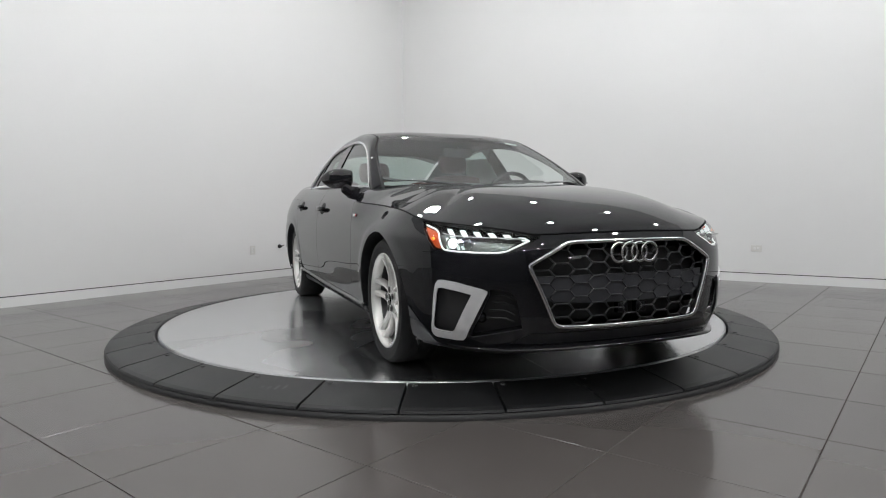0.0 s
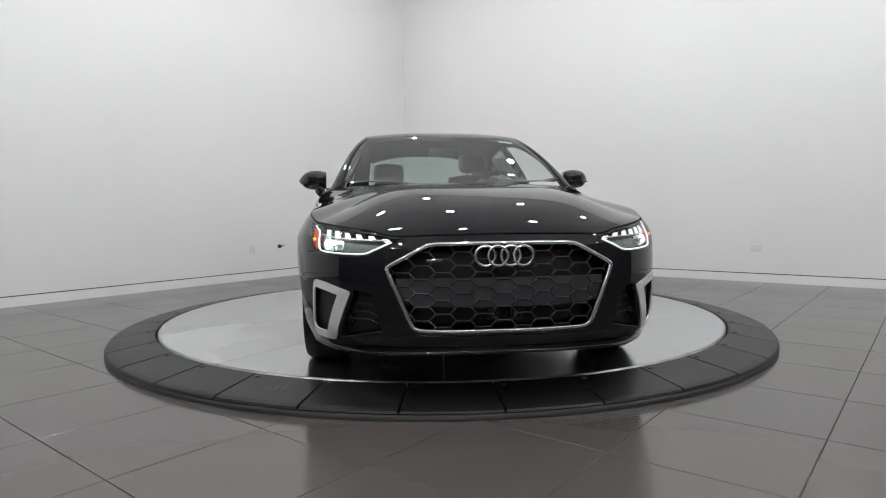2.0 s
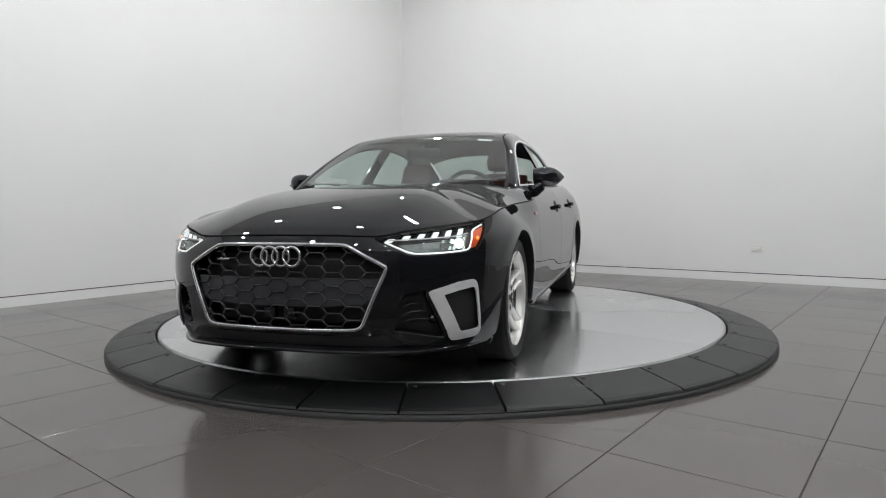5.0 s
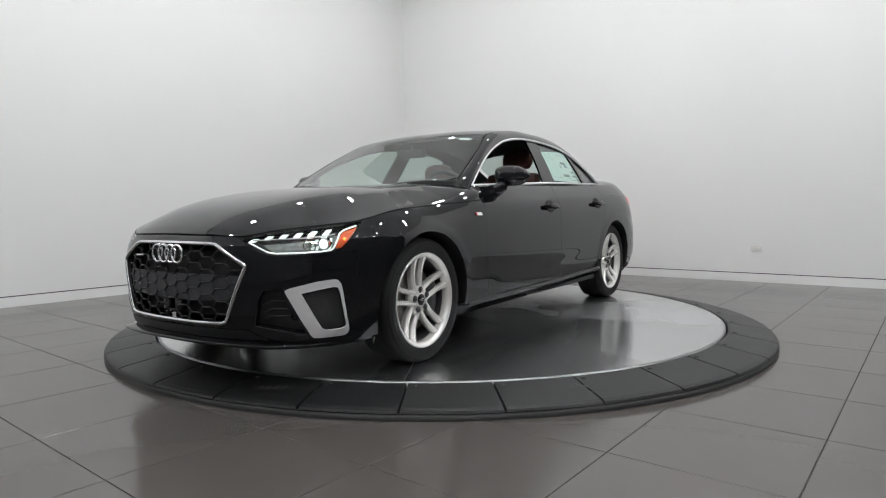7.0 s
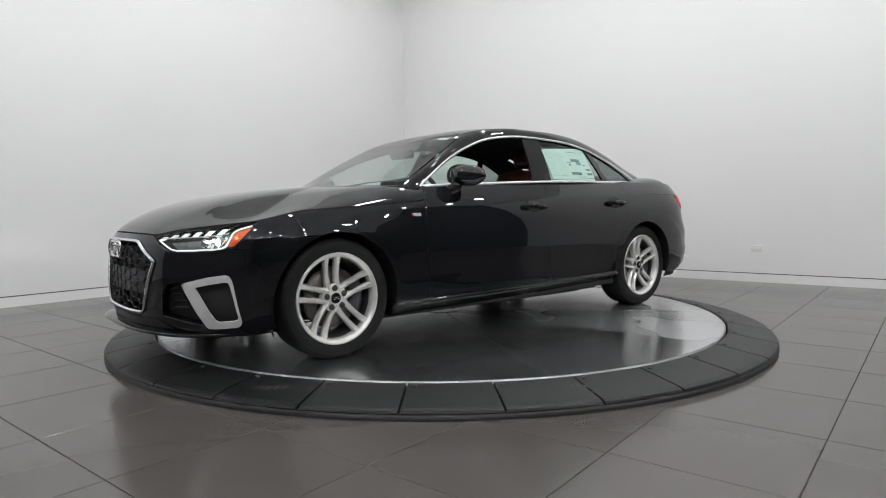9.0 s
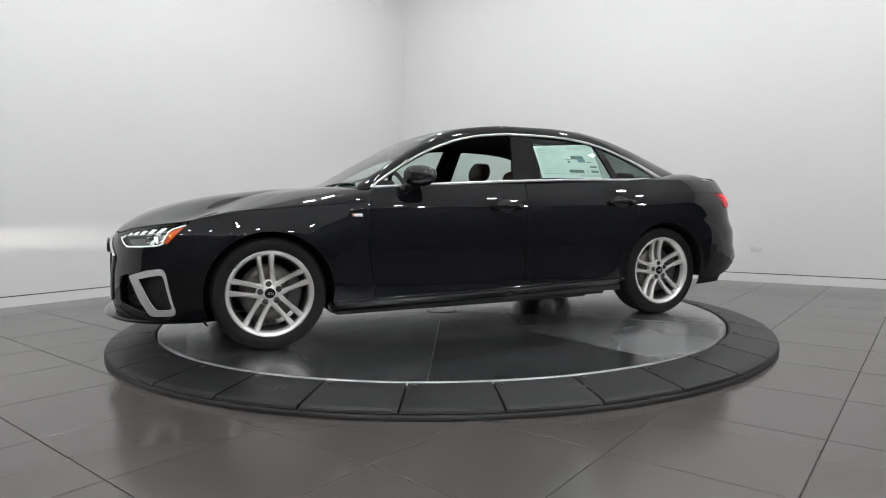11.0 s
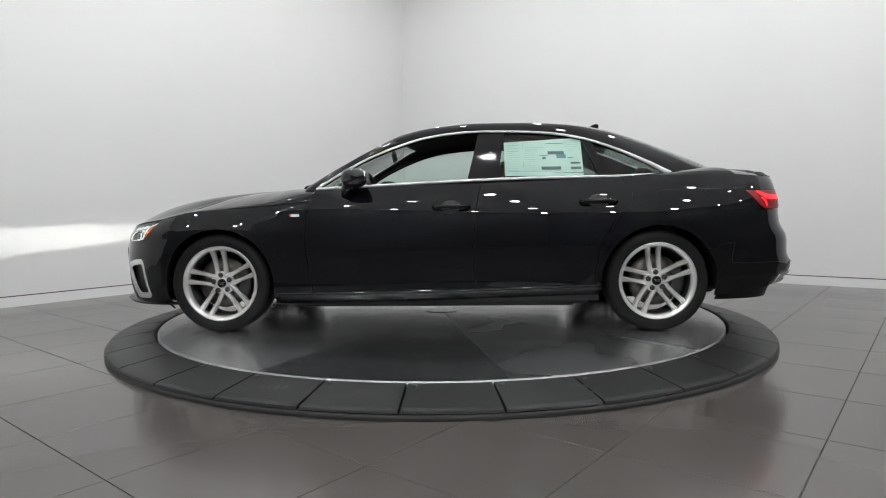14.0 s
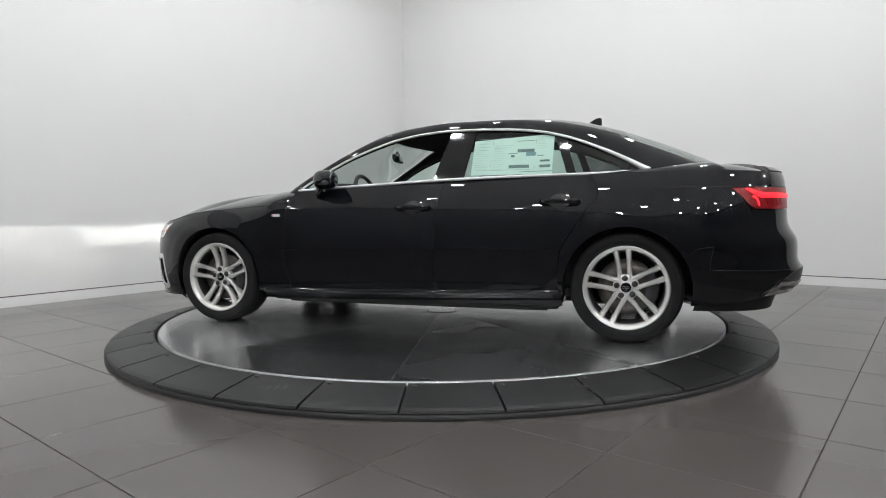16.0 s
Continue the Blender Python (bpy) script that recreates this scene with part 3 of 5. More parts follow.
FOG = [(2.255, .438), (2.23, .447), (2.08, .474), (1.985, .482), (1.962, .478), (1.944, .46), (1.934, .43), (1.895, .25), (1.902, .232), (1.922, .222), (2.06, .217), (2.10, .219), (2.118, .232), (2.25, .425)]
INTAKE = [(2.43, .275), (2.405, .40), (2.38, .435), (2.30, .450), (2.262, .445), (2.265, .42), (2.14, .235), (2.16, .232)]
bump_top = [(q, float(hood_edge(q)) - .006) for q in lin(1.962, 2.9, 50)]
lip_z = smooth([1.72, 1.9, 2.1, 2.3, 2.5, 2.9], [.185, .18, .176, .178, .19, .196])
keep = [(1.855, .18)] + [(1.855, .600), (1.957, .607), (1.962, .70)] + bump_top + [(2.9, float(lip_z(2.9)))] + [(q, float(lip_z(q))) for q in lin(2.9, 1.72, 40)][1:]
keep = [(1.72, .14), (1.855, .5)] + keep[1:]
bumper = cut_panel(lin(1.7, 2.9, 64), lin(.15, .75, 46), keep, [GR_HOLE, LAMP, FOG, INTAKE, arch(AX)], SURF, (1.6, 0, .45))
front_bumper = place("front_bumper", mirrored(bumper, join=True), PAINT, thick=.012)
# splitter lip under the nose
rows = []
for q in lin(1.78, 2.9, 50):
    z = float(lip_z(q))
    a, b = shell(q, z), shell(q, z - .001)
    out = np.array([.052, .0, 0]) * min(1, max(0, (q - 1.9) / .55)) ** 1.5 + np.array([.006, 0, 0])
    rows.append([tuple(a + (0, 0, .016)), tuple(a + out + (0, 0, .010)), tuple(a + out * 1.2 + (0, 0, .002)), tuple(a + out + (0, 0, -.006)), tuple(a * (.96, .96, 1) + (0, 0, -.010)), tuple(a * (.8, .8, 1) + (0, 0, -.006))])
place("splitter", mirrored(sheet(rows, (1.5, 0, .4)), join=True), GLOSS, front_bumper, "gloss black lower lip", thick=.004).location = (0, 0, 0)
front_bumper.children[0].data.transform(Matrix.Translation(body_off))
# dark slot between the grille and the lip
slot = cut_panel(lin(2.3, 2.9, 30), lin(.2, .27, 6), [(2.36, .212), (2.9, .214), (2.9, .258), (2.47, .256)], [], on_shell(.003), (1.6, 0, .3))
place("lower_slot", mirrored(slot, join=True), PLASTIC, None, "narrow black slot above the lip")


# black structure close behind the skin, so that gaps are dark
def inner(q, z):
    p = on_shell(-.022)(q, z)
    return p


keep = [(x, .19) for x in lin(-2.9, 2.9, 20)] + [(2.9, .60), (2.2, .55), (1.95, .55), (1.80, .70), (1.0, .80), (.85, .82), (.75, .90), (-.3, .955), (-1.2, .97), (-2.0, .965), (-2.9, .95)]
inn = cut_panel(lin(-2.9, 2.9, 110), lin(.19, 1.0, 28), keep, [arch(AX, .385), arch(-AX, .385), [(2.15, .2), (2.15, .3), (2.3, .7), (2.95, .7), (2.95, .2)]], inner, MID)
place("inner_structure", mirrored(inn, join=True), CLOTH, None, "black inner body behind the panel gaps")
# floor pan
bm = bmesh.new()
box(bm, -1.0, 1.03, -.73, .73, .158, .20, .012)
box(bm, -.92, .98, -.62, .62, .128, .16, .012)
box(bm, 1.03, 1.85, -.50, .50, .165, .21, .012)
box(bm, -1.9, -1.0, -.50, .50, .20, .235, .012)
bmesh.ops.recalc_face_normals(bm, faces=bm.faces)
place("underbody", bm, PLASTIC, None, "black underbody shield")
bm = bmesh.new()
for x0, x1, y0, y1, z0 in ((.5, 1.2, -.3, .3, .172), (-.9, .4, -.12, .12, .176), (-1.6, -1.2, -.55, .55, .176), (-2.1, -1.8, -.40, .0, .215), (1.2, 1.6, -.62, .62, .178)):
    box(bm, x0, x1, y0, y1, z0, z0 + .028, .012)
for x, y in ((.55, .3), (-.3, -.2), (.1, .42)):
    box(bm, x - .18, x + .18, y - .07, y + .07, .118, .13, .004)
for y in (-.33, .33):
    tube(bm, [(-.5, y * .3, .17), (-1.1, y * .6, .165), (-1.9, y * 1.6, .25)], .03)
bmesh.ops.recalc_face_normals(bm, faces=bm.faces)
place("chassis", bm, IRON, None, "dull metal exhaust and axle parts")
# black box added in the empty engine bay to block the view through
bm = bmesh.new()
box(bm, .95, 1.92, -.60, .60, .21, .70, .02)
bmesh.ops.recalc_face_normals(bm, faces=bm.faces)
place("engine_bay", bm, LIP, None, "added black box that blocks the view through the grille")
# wheel arch liners
for xc in (AX, -AX):
    rows = []
    for a in lin(math.radians(-8), math.radians(188), 40):
        c, s = math.cos(a), math.sin(a)
        rows.append([(xc + .375 * c, y, max(.318 + .375 * s, .17)) for y in (.52, .6, .68, .74, .79)] + [tuple(shell(q_at(xc + .3635 * c, max(.318 + .3635 * s, .17)), max(.318 + .3635 * s, .17)) - (0, .006, 0))])
    both("wheel_arch_liner", sheet(rows, (xc, .7, 3)), PLASTIC)
    rows = [[(xc + r * math.cos(a), .52, max(.318 + r * math.sin(a), .17)) for r in (.02, .2, .375)] for a in lin(0, math.pi, 20)]
    both("wheel_arch_liner", sheet(rows, (xc, 0, .3)), PLASTIC)

# hood: fans out from the cowl to the shut line round the nose
hood_c = smooth([.78, .98, 1.17, 1.38, 1.6, 1.81, 2.03, 2.14, 2.26], [.956, .953, .945, .930, .907, .873, .820, .785, .742])
cols = lin(2.9, 1.95, 40) + lin(1.93, .842, 44) + lin(.832, .774, 8)
hood_heel = smooth([.774, .79, .80, .842], [.926, .893, .866, .847])
rows = []
for q in cols:
    z1 = float(hood_edge(q) if q > .841 else hood_heel(q)) + .001
    e = shell(q, z1)
    c = np.array([.90, 0.0])
    k = float(np.interp(q, [.84, 1.15, 1.5, 1.9, 2.3, 2.9], [11, 5, 3.2, 3.3, 7, 16]))
    soft_edge = float(np.interp(q, [.84, 1.15, 1.5, 1.95, 2.3, 2.9], [.62, .75, .86, .92, .80, .72]))
    row = []
    for w in lin(0, 1, 56):
        w = w ** .8
        x, y = c + (e[:2] - c) * w
        crown = .020 * (y / .8) ** 2
        zc = float(hood_c(x)) - crown
        yc = .40 + .20 * (2.15 - x) / 1.2
        ridge = .004 - .085 * .010 * math.log1p(math.exp((y - yc) / .010)) * min(1, max(0, (x - .80) / .25))
        row.append((float(x), float(y), z1 + (zc + ridge - .004 - z1) * (1 - w ** k) ** soft_edge))
    rows.append(row)
place("hood", mirrored(sheet(rows, (1.4, 0, .3)), join=True), PAINT, thick=.006)

# glasshouse
glass_y0 = smooth([-1.95, -1.54, -1.2, -.8, -.3, 0, .756, .86], [.63, .70, .745, .775, .787, .79, .778, .772])
trim_z = smooth([-1.60, -1.533, -1.404, -1.22, -1.036, -.852, -.667, -.481, -.296, -.109, .079, .268, .458, .65, .786, .86],
                [.985, 1.012, 1.083, 1.171, 1.241, 1.284, 1.304, 1.312, 1.314, 1.302, 1.272, 1.214, 1.133, 1.022, .931, .87])
edge_z = smooth([-2.0, -1.85, -1.6, -1.35, -1.12, -.9, -.6, -.3, 0, .211, .458, .65, .8, .86], [.975, 1.040, 1.143, 1.243, 1.316, 1.356, 1.375, 1.376, 1.352, 1.310, 1.186, 1.076, .985, .945])
edge_y = smooth([-2.0, -1.6, -1.35, -1.12, -.9, -.3, 0, .211, .458, .65, .8, .86], [.56, .545, .535, .525, .53, .54, .548, .562, .642, .686, .712, .722])
mid_z = smooth([-2.05, -1.94, -1.74, -1.53, -1.33, -1.12, -.92, -.7, -.5, -.3, -.1, .1, .28, .45, .655, .85, 1.04], [1.03, 1.078, 1.168, 1.250, 1.322, 1.376, 1.402, 1.412, 1.414, 1.408, 1.392, 1.364, 1.316, 1.230, 1.120, 1.012, .922])


def glass_side(x, z):
    d = np.maximum(z - belt(x), -.05)
    return glass_y0(x) - .45 * d - .35 * d * d


def on_glass(lift):
    return lambda x, z: np.stack([x, glass_side(x, z) + lift, z], -1)


def top_z(x, y):
    zm, ze, ye = mid_z(x), edge_z(x), edge_y(x)
    return zm - (zm - ze) * (np.abs(y) / ye) ** 2.9


def top_sheet(x_front, x_back, v1, nx, nv, lift=0.0):
    rows = []
    for v in lin(0, v1, nv):
        row = []
        for w in lin(0, 1, nx):
            x = x_front(v) * (1 - w) + x_back(v) * w
            y = v * float(edge_y(x))
            row.append((x, y, float(top_z(x, y)) + lift))
        rows.append(row)
    return mirrored(sheet(rows, (-.3, 0, .3)), join=True)


def xw0(v): return 1.015 - .215 * v ** 2.2
def xw1(v): return .285 - .072 * v * v
def xr1(v): return -1.24 - .03 * v * v
def xb1(v): return -1.97 + .06 * v * v


windscreen = place("windscreen", top_sheet(xw0, xw1, .975, 24, 22), GLASS, None, "lightly tinted curved windscreen with ceiling reflections")
windscreen.visible_shadow = False
place("windscreen_seal", top_sheet(lambda v: xw0(v) + .012, lambda v: xw0(v) - .03, .985, 4, 22, -.003), GLOSS, None, "black band at the foot of the windscreen")
place("roof", top_sheet(lambda v: xw1(v) - .004, lambda v: xr1(v) + .004, .985, 40, 22), PAINT, None, thick=.006)
place("rear_window", top_sheet(xr1, xb1, .94, 20, 20, -.002), REAR_GLASS).visible_shadow = False
place("rear_window_band", top_sheet(lambda v: xr1(v) + .01, lambda v: xr1(v) - .10, .94, 6, 20, -.006), GLOSS, None, "black printed band at the top of the rear window")
# pillars and roof rails
xs = lin(.855, -1.98, 110)


def rail_rows(k0, k1, lift):
    rows = []
    for x in xs:
        a = np.array([x, float(glass_side(x, trim_z(x))) + .004, float(trim_z(x)) + .004])
        b = np.array([x, float(edge_y(x)), float(edge_z(x))])
        mid = (a + b) / 2 + np.array([0, .55, .85]) * (.010 + .16 * np.linalg.norm(a - b) * .5) + np.array([.012, .016, .002]) * min(1, max(0, (x + .05) / .3))
        row = []
        for k in lin(k0, k1, 10):
            p = a * (1 - k) ** 2 + 2 * mid * k * (1 - k) + b * k * k
            row.append((float(p[0]), float(p[1]) + lift, float(p[2]) + lift))
        rows.append(row)
    return rows


both("roof_rail", sheet(rail_rows(0, 1, 0), (-.3, 0, .5)), PAINT, "black pillar and roof rail", thick=.008)
# rear deck and lid
deck_z = smooth([-2.40, -2.36, -2.30, -2.15, -1.92, -1.7, -1.45, -1.1], [1.012, 1.020, 1.022, 1.038, 1.058, 1.05, 1.025, 1.0])
rows = []
for q in lin(-2.9, -1.2, 60):
    zt = float(rear_top(q))
    e = shell(q, zt)
    c = np.array([-1.75 if q < -1.75 else q, 0.0 if q < -1.75 else .45])
    row = []
    for w in lin(0, 1, 20):
        x, y = c + (e[:2] - c) * w
        lipk = .016 * math.exp(-((w - .97) / .03) ** 2) * (1 if q < -2.2 else 0)
        row.append((float(x), float(y), zt + (float(deck_z(x)) - zt) * (1 - w ** (9 if q < -2.2 else 4)) ** .8 + lipk))
    rows.append(row)
place("trunk_lid", mirrored(sheet(rows, (-1.9, 0, .5)), join=True), PAINT, None, "black boot deck with a small lip", thick=.006)
# tail: lid face, lamps, bumper
TAIL = [(-2.9, .894), (-1.95, .892), (-1.772, .891), (-1.790, .879), (-1.846, .841), (-1.905, .797), (-1.958, .777), (-2.2, .773), (-2.9, .775)]
keep = [(-1.95, .895)] + [(q, float(rear_top(q))) for q in lin(-1.95, -2.9, 20)] + [(-2.9, .895)]
both_face = cut_panel(lin(-2.9, -1.9, 30), lin(.88, 1.0, 8), keep, [], SURF, (-1.5, 0, .9))
place("lid_edge", mirrored(both_face, join=True), PAINT, None, "black boot lid edge", thick=.006)
keep = [(-2.9, .772), (-1.915, .768), (-1.913, .72), (-1.841, .505), (-1.52, .49), (-1.536, .228), (-1.62, .238), (-1.9, .262), (-2.2, .296), (-2.5, .306), (-2.9, .31)]
rear_bumper = place("rear_bumper", mirrored(cut_panel(lin(-2.9, -1.50, 50), lin(.17, .78, 40), keep, [arch(-AX)], SURF, (-1.6, 0, .5)), join=True), PAINT, thick=.010)
lamps = both("tail_lamp", cut_panel(lin(-2.9, -1.75, 44), lin(.76, .91, 12), TAIL, [], on_shell(.002), (-1.6, 0, .83)), RED_LAMP, "dark red tail lamp, lit", thick=.006)
for k, ob in enumerate(lamps):
    for pq in ([(-1.882, .888), (-1.955, .875), (-2.04, .862), (-2.4, .860), (-2.85, .860), (-2.85, .836), (-2.4, .834), (-2.023, .832), (-1.975, .842), (-1.914, .864), (-1.872, .880)],
               [(-1.945, .846), (-1.985, .828), (-2.0, .792), (-1.98, .790), (-1.965, .822), (-1.925, .838)]):
        bm = cut_panel(lin(-2.87, -1.86, 44), lin(.78, .9, 14), pq, [], on_shell(.009), (-1.6, 0, .83))
        if k:
            bm = mirrored(bm)
        bm.transform(Matrix.Translation(body_off))
        place("light_strip", bm, RED_LED, ob, "glowing red light strip", thick=.003)
    for j in range(4):
        q = -2.08 - .07 * j
        bm = cut_panel(lin(q - .03, q + .03, 4), lin(.785, .86, 6), [(q + .012, .845), (q - .012, .79), (q - .026, .79), (q - .004, .845)], [], on_shell(.009), (-1.6, 0, .83))
        if k:
            bm = mirrored(bm)
        bm.transform(Matrix.Translation(body_off))
        place("light_bar", bm, RED_LAMP, ob, "slanted red light bar", thick=.003)
for nm, pq, words in (("bumper_seam", [(-1.53, .528), (-1.539, .539), (-1.557, .556), (-1.59, .562), (-1.625, .564), (-1.617, .53), (-1.601, .442)], "thin dark seam between bumper and quarter panel"),
                      ("lid_seam", [(-1.40, .902), (-1.547, .9005), (-1.78, .8985), (-2.2, .898), (-2.8, .898)], "thin dark seam along the shoulder"),
                      ("bumper_crease", [(-1.612, .438), (-1.8, .437), (-2.047, .436), (-2.5, .436)], "shadow line under the bumper edge")):
    t = np.concatenate([[0], np.cumsum(np.hypot(*np.diff(np.array(pq), axis=0).T))])
    qs, zs = (np.interp(np.linspace(0, t[-1], 40), t, [p[i] for p in pq]) for i in (0, 1))
    both(nm, tube(bmesh.new(), [tuple(c) for c in on_shell(-.0006)(qs, zs)], .0014, 6), CLOTH, words)
diff = cut_panel(lin(-2.9, -2.0, 30), lin(.2, .46, 16), [(-2.9, .44), (-2.30, .428), (-2.2, .40), (-2.10, .365), (-2.0, .300), (-2.03, .286), (-2.2, .300), (-2.5, .310), (-2.9, .314)], [], on_shell(.006), (-1.6, 0, .5))
place("diffuser", mirrored(diff, join=True), PLASTIC, rear_bumper, "black rear diffuser", thick=.01).data.transform(Matrix.Translation(body_off))
both("exhaust_trim", cut_panel(lin(-2.6, -2.0, 20), lin(.24, .40, 14), [(-2.03, .300), (-2.10, .372), (-2.24, .372), (-2.5, .372), (-2.52, .314), (-2.19, .304)], [[(-2.12, .336), (-2.14, .352), (-2.48, .352), (-2.49, .330), (-2.2, .328)]], on_shell(.014), (-1.6, 0, .3)), CHROME, "bright exhaust surround", thick=.012)

# side windows: glass, black pillars and the bright frame
def trim_line(x0, x1, n, drop=.012):
    return [(x, float(trim_z(x)) - drop) for x in lin(x0, x1, n)]


def window(x_front_low, x_front_top, x_back_low, x_back_top, n=30):
    low = [(x, float(belt(x)) + .004) for x in lin(x_back_low, x_front_low, n)]
    return low + trim_line(x_front_top, x_back_top, n)


FW = window(.735, .735, -.205, -.285)
RW = window(-.405, -.455, -1.06, -.975)
QW = window(-1.115, -1.04, -1.475, -1.475)
bands = cut_panel(lin(-1.56, .84, 80), lin(.9, 1.34, 30), [(x, float(belt(x)) - .01) for x in lin(-1.545, .80, 50)] + trim_line(.80, -1.545, 60, 0.0), [FW, RW, QW], on_glass(.0), (-.3, 0, 1.1))
both("window_frame", bands, GLOSS, "gloss black pillars between the side windows", thick=.014)
for nm, poly, sides in (("front_side_window", FW, (1,)), ("rear_side_window", RW, (0, 1)), ("quarter_window", QW, (0, 1))):
    x0, x1 = min(p[0] for p in poly), max(p[0] for p in poly)
    base = cut_panel(lin(x0 - .01, x1 + .01, 30), lin(.9, 1.34, 16), poly, [], on_glass(-.007), (-.3, 0, 1.1))
    for s in sides:
        ob = place(nm, mirrored(base) if s else base.copy(), DARK_GLASS if nm[0] == 'q' else SIDE_GLASS, None, "green-tinted closed side window")
        ob.visible_shadow = False
    base.free()
# bright surround of the side windows
low = [(x, float(glass_side(x, belt(x))) + .008, float(belt(x)) + .004) for x in lin(-1.535, .785, 60)]
high = [(x, float(glass_side(x, trim_z(x))) + .008 - .007 * min(1, max(0, (x + .1) / .4)), float(trim_z(x)) - .002) for x in lin(.785, -1.535, 90)]
bm = tube(bmesh.new(), low, .0095, 8)
tube(bm, high, [.0085 + .010 * max(0, (-1.1 - p[0]) / .43) ** 2 for p in high], 8)
both("window_trim", bm, SATIN, "bright satin aluminium window surround")

# door handles
def handle(x, z, doors):
    for k, door in enumerate(doors):
        bm = bmesh.new()
        pts = [(x + .115, float(side(x, z)) + .006, z), (x + .095, float(side(x, z)) + .026, z + .001), (x + .03, float(side(x, z)) + .034, z + .003), (x - .05, float(side(x, z)) + .034, z + .003), (x - .10, float(side(x, z)) + .028, z + .001), (x - .118, float(side(x, z)) + .008, z)]
        tube(bm, pts, [.012, .016, .017, .017, .016, .012], 10, flat=.62)
        if k:
            bm = mirrored(bm)
        bm.transform(Matrix.Translation(body_off))
        h = place("handle", bm, GLOSS, door, "black pull handle")
        # flat dark oval on the skin stands in for the hollow's shade
        bm = cut_panel(lin(x - .08, x + .08, 14), lin(z - .05, z + .05, 12), [(x + .065 * math.cos(a), z + .003 + .042 * math.sin(a)) for a in lin(0, 2 * math.pi * 31 / 32, 32)], [], on_shell(.0025), (x, 0, z))
        if k:
            bm = mirrored(bm)
        bm.transform(Matrix.Translation(body_off))
        place("recess", bm, CLOTH, door, "dark patch for the shade in the handle hollow")


handle(-.10, .803, front_doors)
handle(-1.03, .828, rear_doors)

# side badge on the fender: plain bars
for s in (1, -1):
    for q0, q1, mat, nm in ((.87, .926, SATIN, "badge"), (.924, .933, RED_MARK, "badge_mark")):
        bm = cut_panel(lin(q0 - .01, q1 + .01, 6), lin(.745, .78, 5), [(q0, .753), (q1, .753), (q1 + .004, .770), (q0 + .004, .770)], [], on_shell(.004 if nm == "badge" else .0055), (.9, 0, .7))
        place(nm, bm if s > 0 else mirrored(bm), mat, None, "small plain badge bar on the fender", thick=.003)

# ---- grille ----
# backing sheet: the deep shade behind the bars is put into its black
grille = place("grille", cut_panel(lin(2.4, 2.9, 26), lin(.26, .66, 20), GR_HOLE, [], on_shell(-.075), (1.6, 0, .45)), LIP)
grille_mesh_extra = mirrored(cut_panel(lin(2.4, 2.9, 26), lin(.26, .66, 20), GR_HOLE, [], on_shell(-.075), (1.6, 0, .45)))
grille_mesh_extra.transform(Matrix.Translation(body_off))
place("grille_back", grille_mesh_extra, LIP, grille)


def front_xyz(y, z, lift):
    q = q_of_y(abs(y), z)
    p = on_shell(lift)(np.array([q]), np.array([z]))[0]
    return Vector((p[0], math.copysign(p[1], y) if abs(y) > 1e-6 else 0, p[2]))


full = [(y, z) for y, z in grille_yz] + [(-y, z) for y, z in grille_yz[::-1][1:-1]]
dense = []
for (y0, z0), (y1, z1) in zip(full, full[1:] + full[:1]):
    for k in range(3):
        dense.append((y0 + (y1 - y0) * k / 3, z0 + (z1 - z0) * k / 3))
bm = tube(bmesh.new(), [front_xyz(y, z, .004) + body_off for y, z in dense], .0095, 8, closed=True)
place("grille_frame", bm, CHROME, grille, "bright chrome outline")
poly = [(y, z) for y, z in full]


def bar_net(z_lo, z_hi, lift, rad):
    """Honeycomb bars, wide and low, clipped to the opening."""
    bm = bmesh.new()
    pw, ph, dg = .086, .0585, .024
    for c in range(-7, 8):
        for r in range(-7, 8):
            yc, zc = c * pw, .585 + r * ph + (ph / 2 if c % 2 else 0)
            h = pw / 2 - dg / 2
            segs = [((yc - h, zc + ph / 2), (yc + h, zc + ph / 2)), ((yc + h, zc + ph / 2), (yc + h + dg, zc)), ((yc + h + dg, zc), (yc + h, zc - ph / 2))]
            for (y0, z0), (y1, z1) in segs:
                ok = [k for k in lin(0, 1, 9) if inside((y0 + (y1 - y0) * k, z0 + (z1 - z0) * k), poly) and z_lo <= z0 + (z1 - z0) * k <= z_hi]
                if len(ok) > 1:
                    a, b = ok[0], ok[-1]
                    tube(bm, [front_xyz(y0 + (y1 - y0) * k, z0 + (z1 - z0) * k, lift) + body_off for k in (a, (a + b) / 2, b)], rad, 6, flat=2.2)
    return bm


place("honeycomb", bar_net(.25, .66, -.016, .0034), MATTE, grille, "matte black honeycomb bars")
band_poly = [(float(q_of_y(y, z)), z) for y, z in ((.0, .503), (.2, .503), (.455, .500), (.448, .46), (.432, .42), (.425, .395), (.2, .378), (.0, .378))] + [(3.0, .378), (3.0, .503)]
half = cut_panel(lin(2.4, 2.9, 26), lin(.37, .51, 12), band_poly, [], on_shell(-.0155), (1.6, 0, .45))
half = mirrored(half, join=True)
half.transform(Matrix.Translation(body_off))
place("closed_panel", half, CLOSED, grille, "closed matte grey panel of the grille", thick=.01)
for y in (-.077, .020):
    bm = bmesh.new()
    p = front_xyz(y + .03, .345, -.012) + body_off
    box(bm, p.x - .03, p.x, p.y - .026, p.y + .026, .325, .372, .004)
    bmesh.ops.recalc_face_normals(bm, faces=bm.faces)
    b = place("bracket", bm, GLOSS, grille, "black plate bracket")
    bm = lathe(bmesh.new(), [(0, .004), (.005, .004), (.006, 0)], "x", 12)
    bm.transform(Matrix.Translation((p.x, p.y, .348)))
    place("screw", bm, SLOT, b)
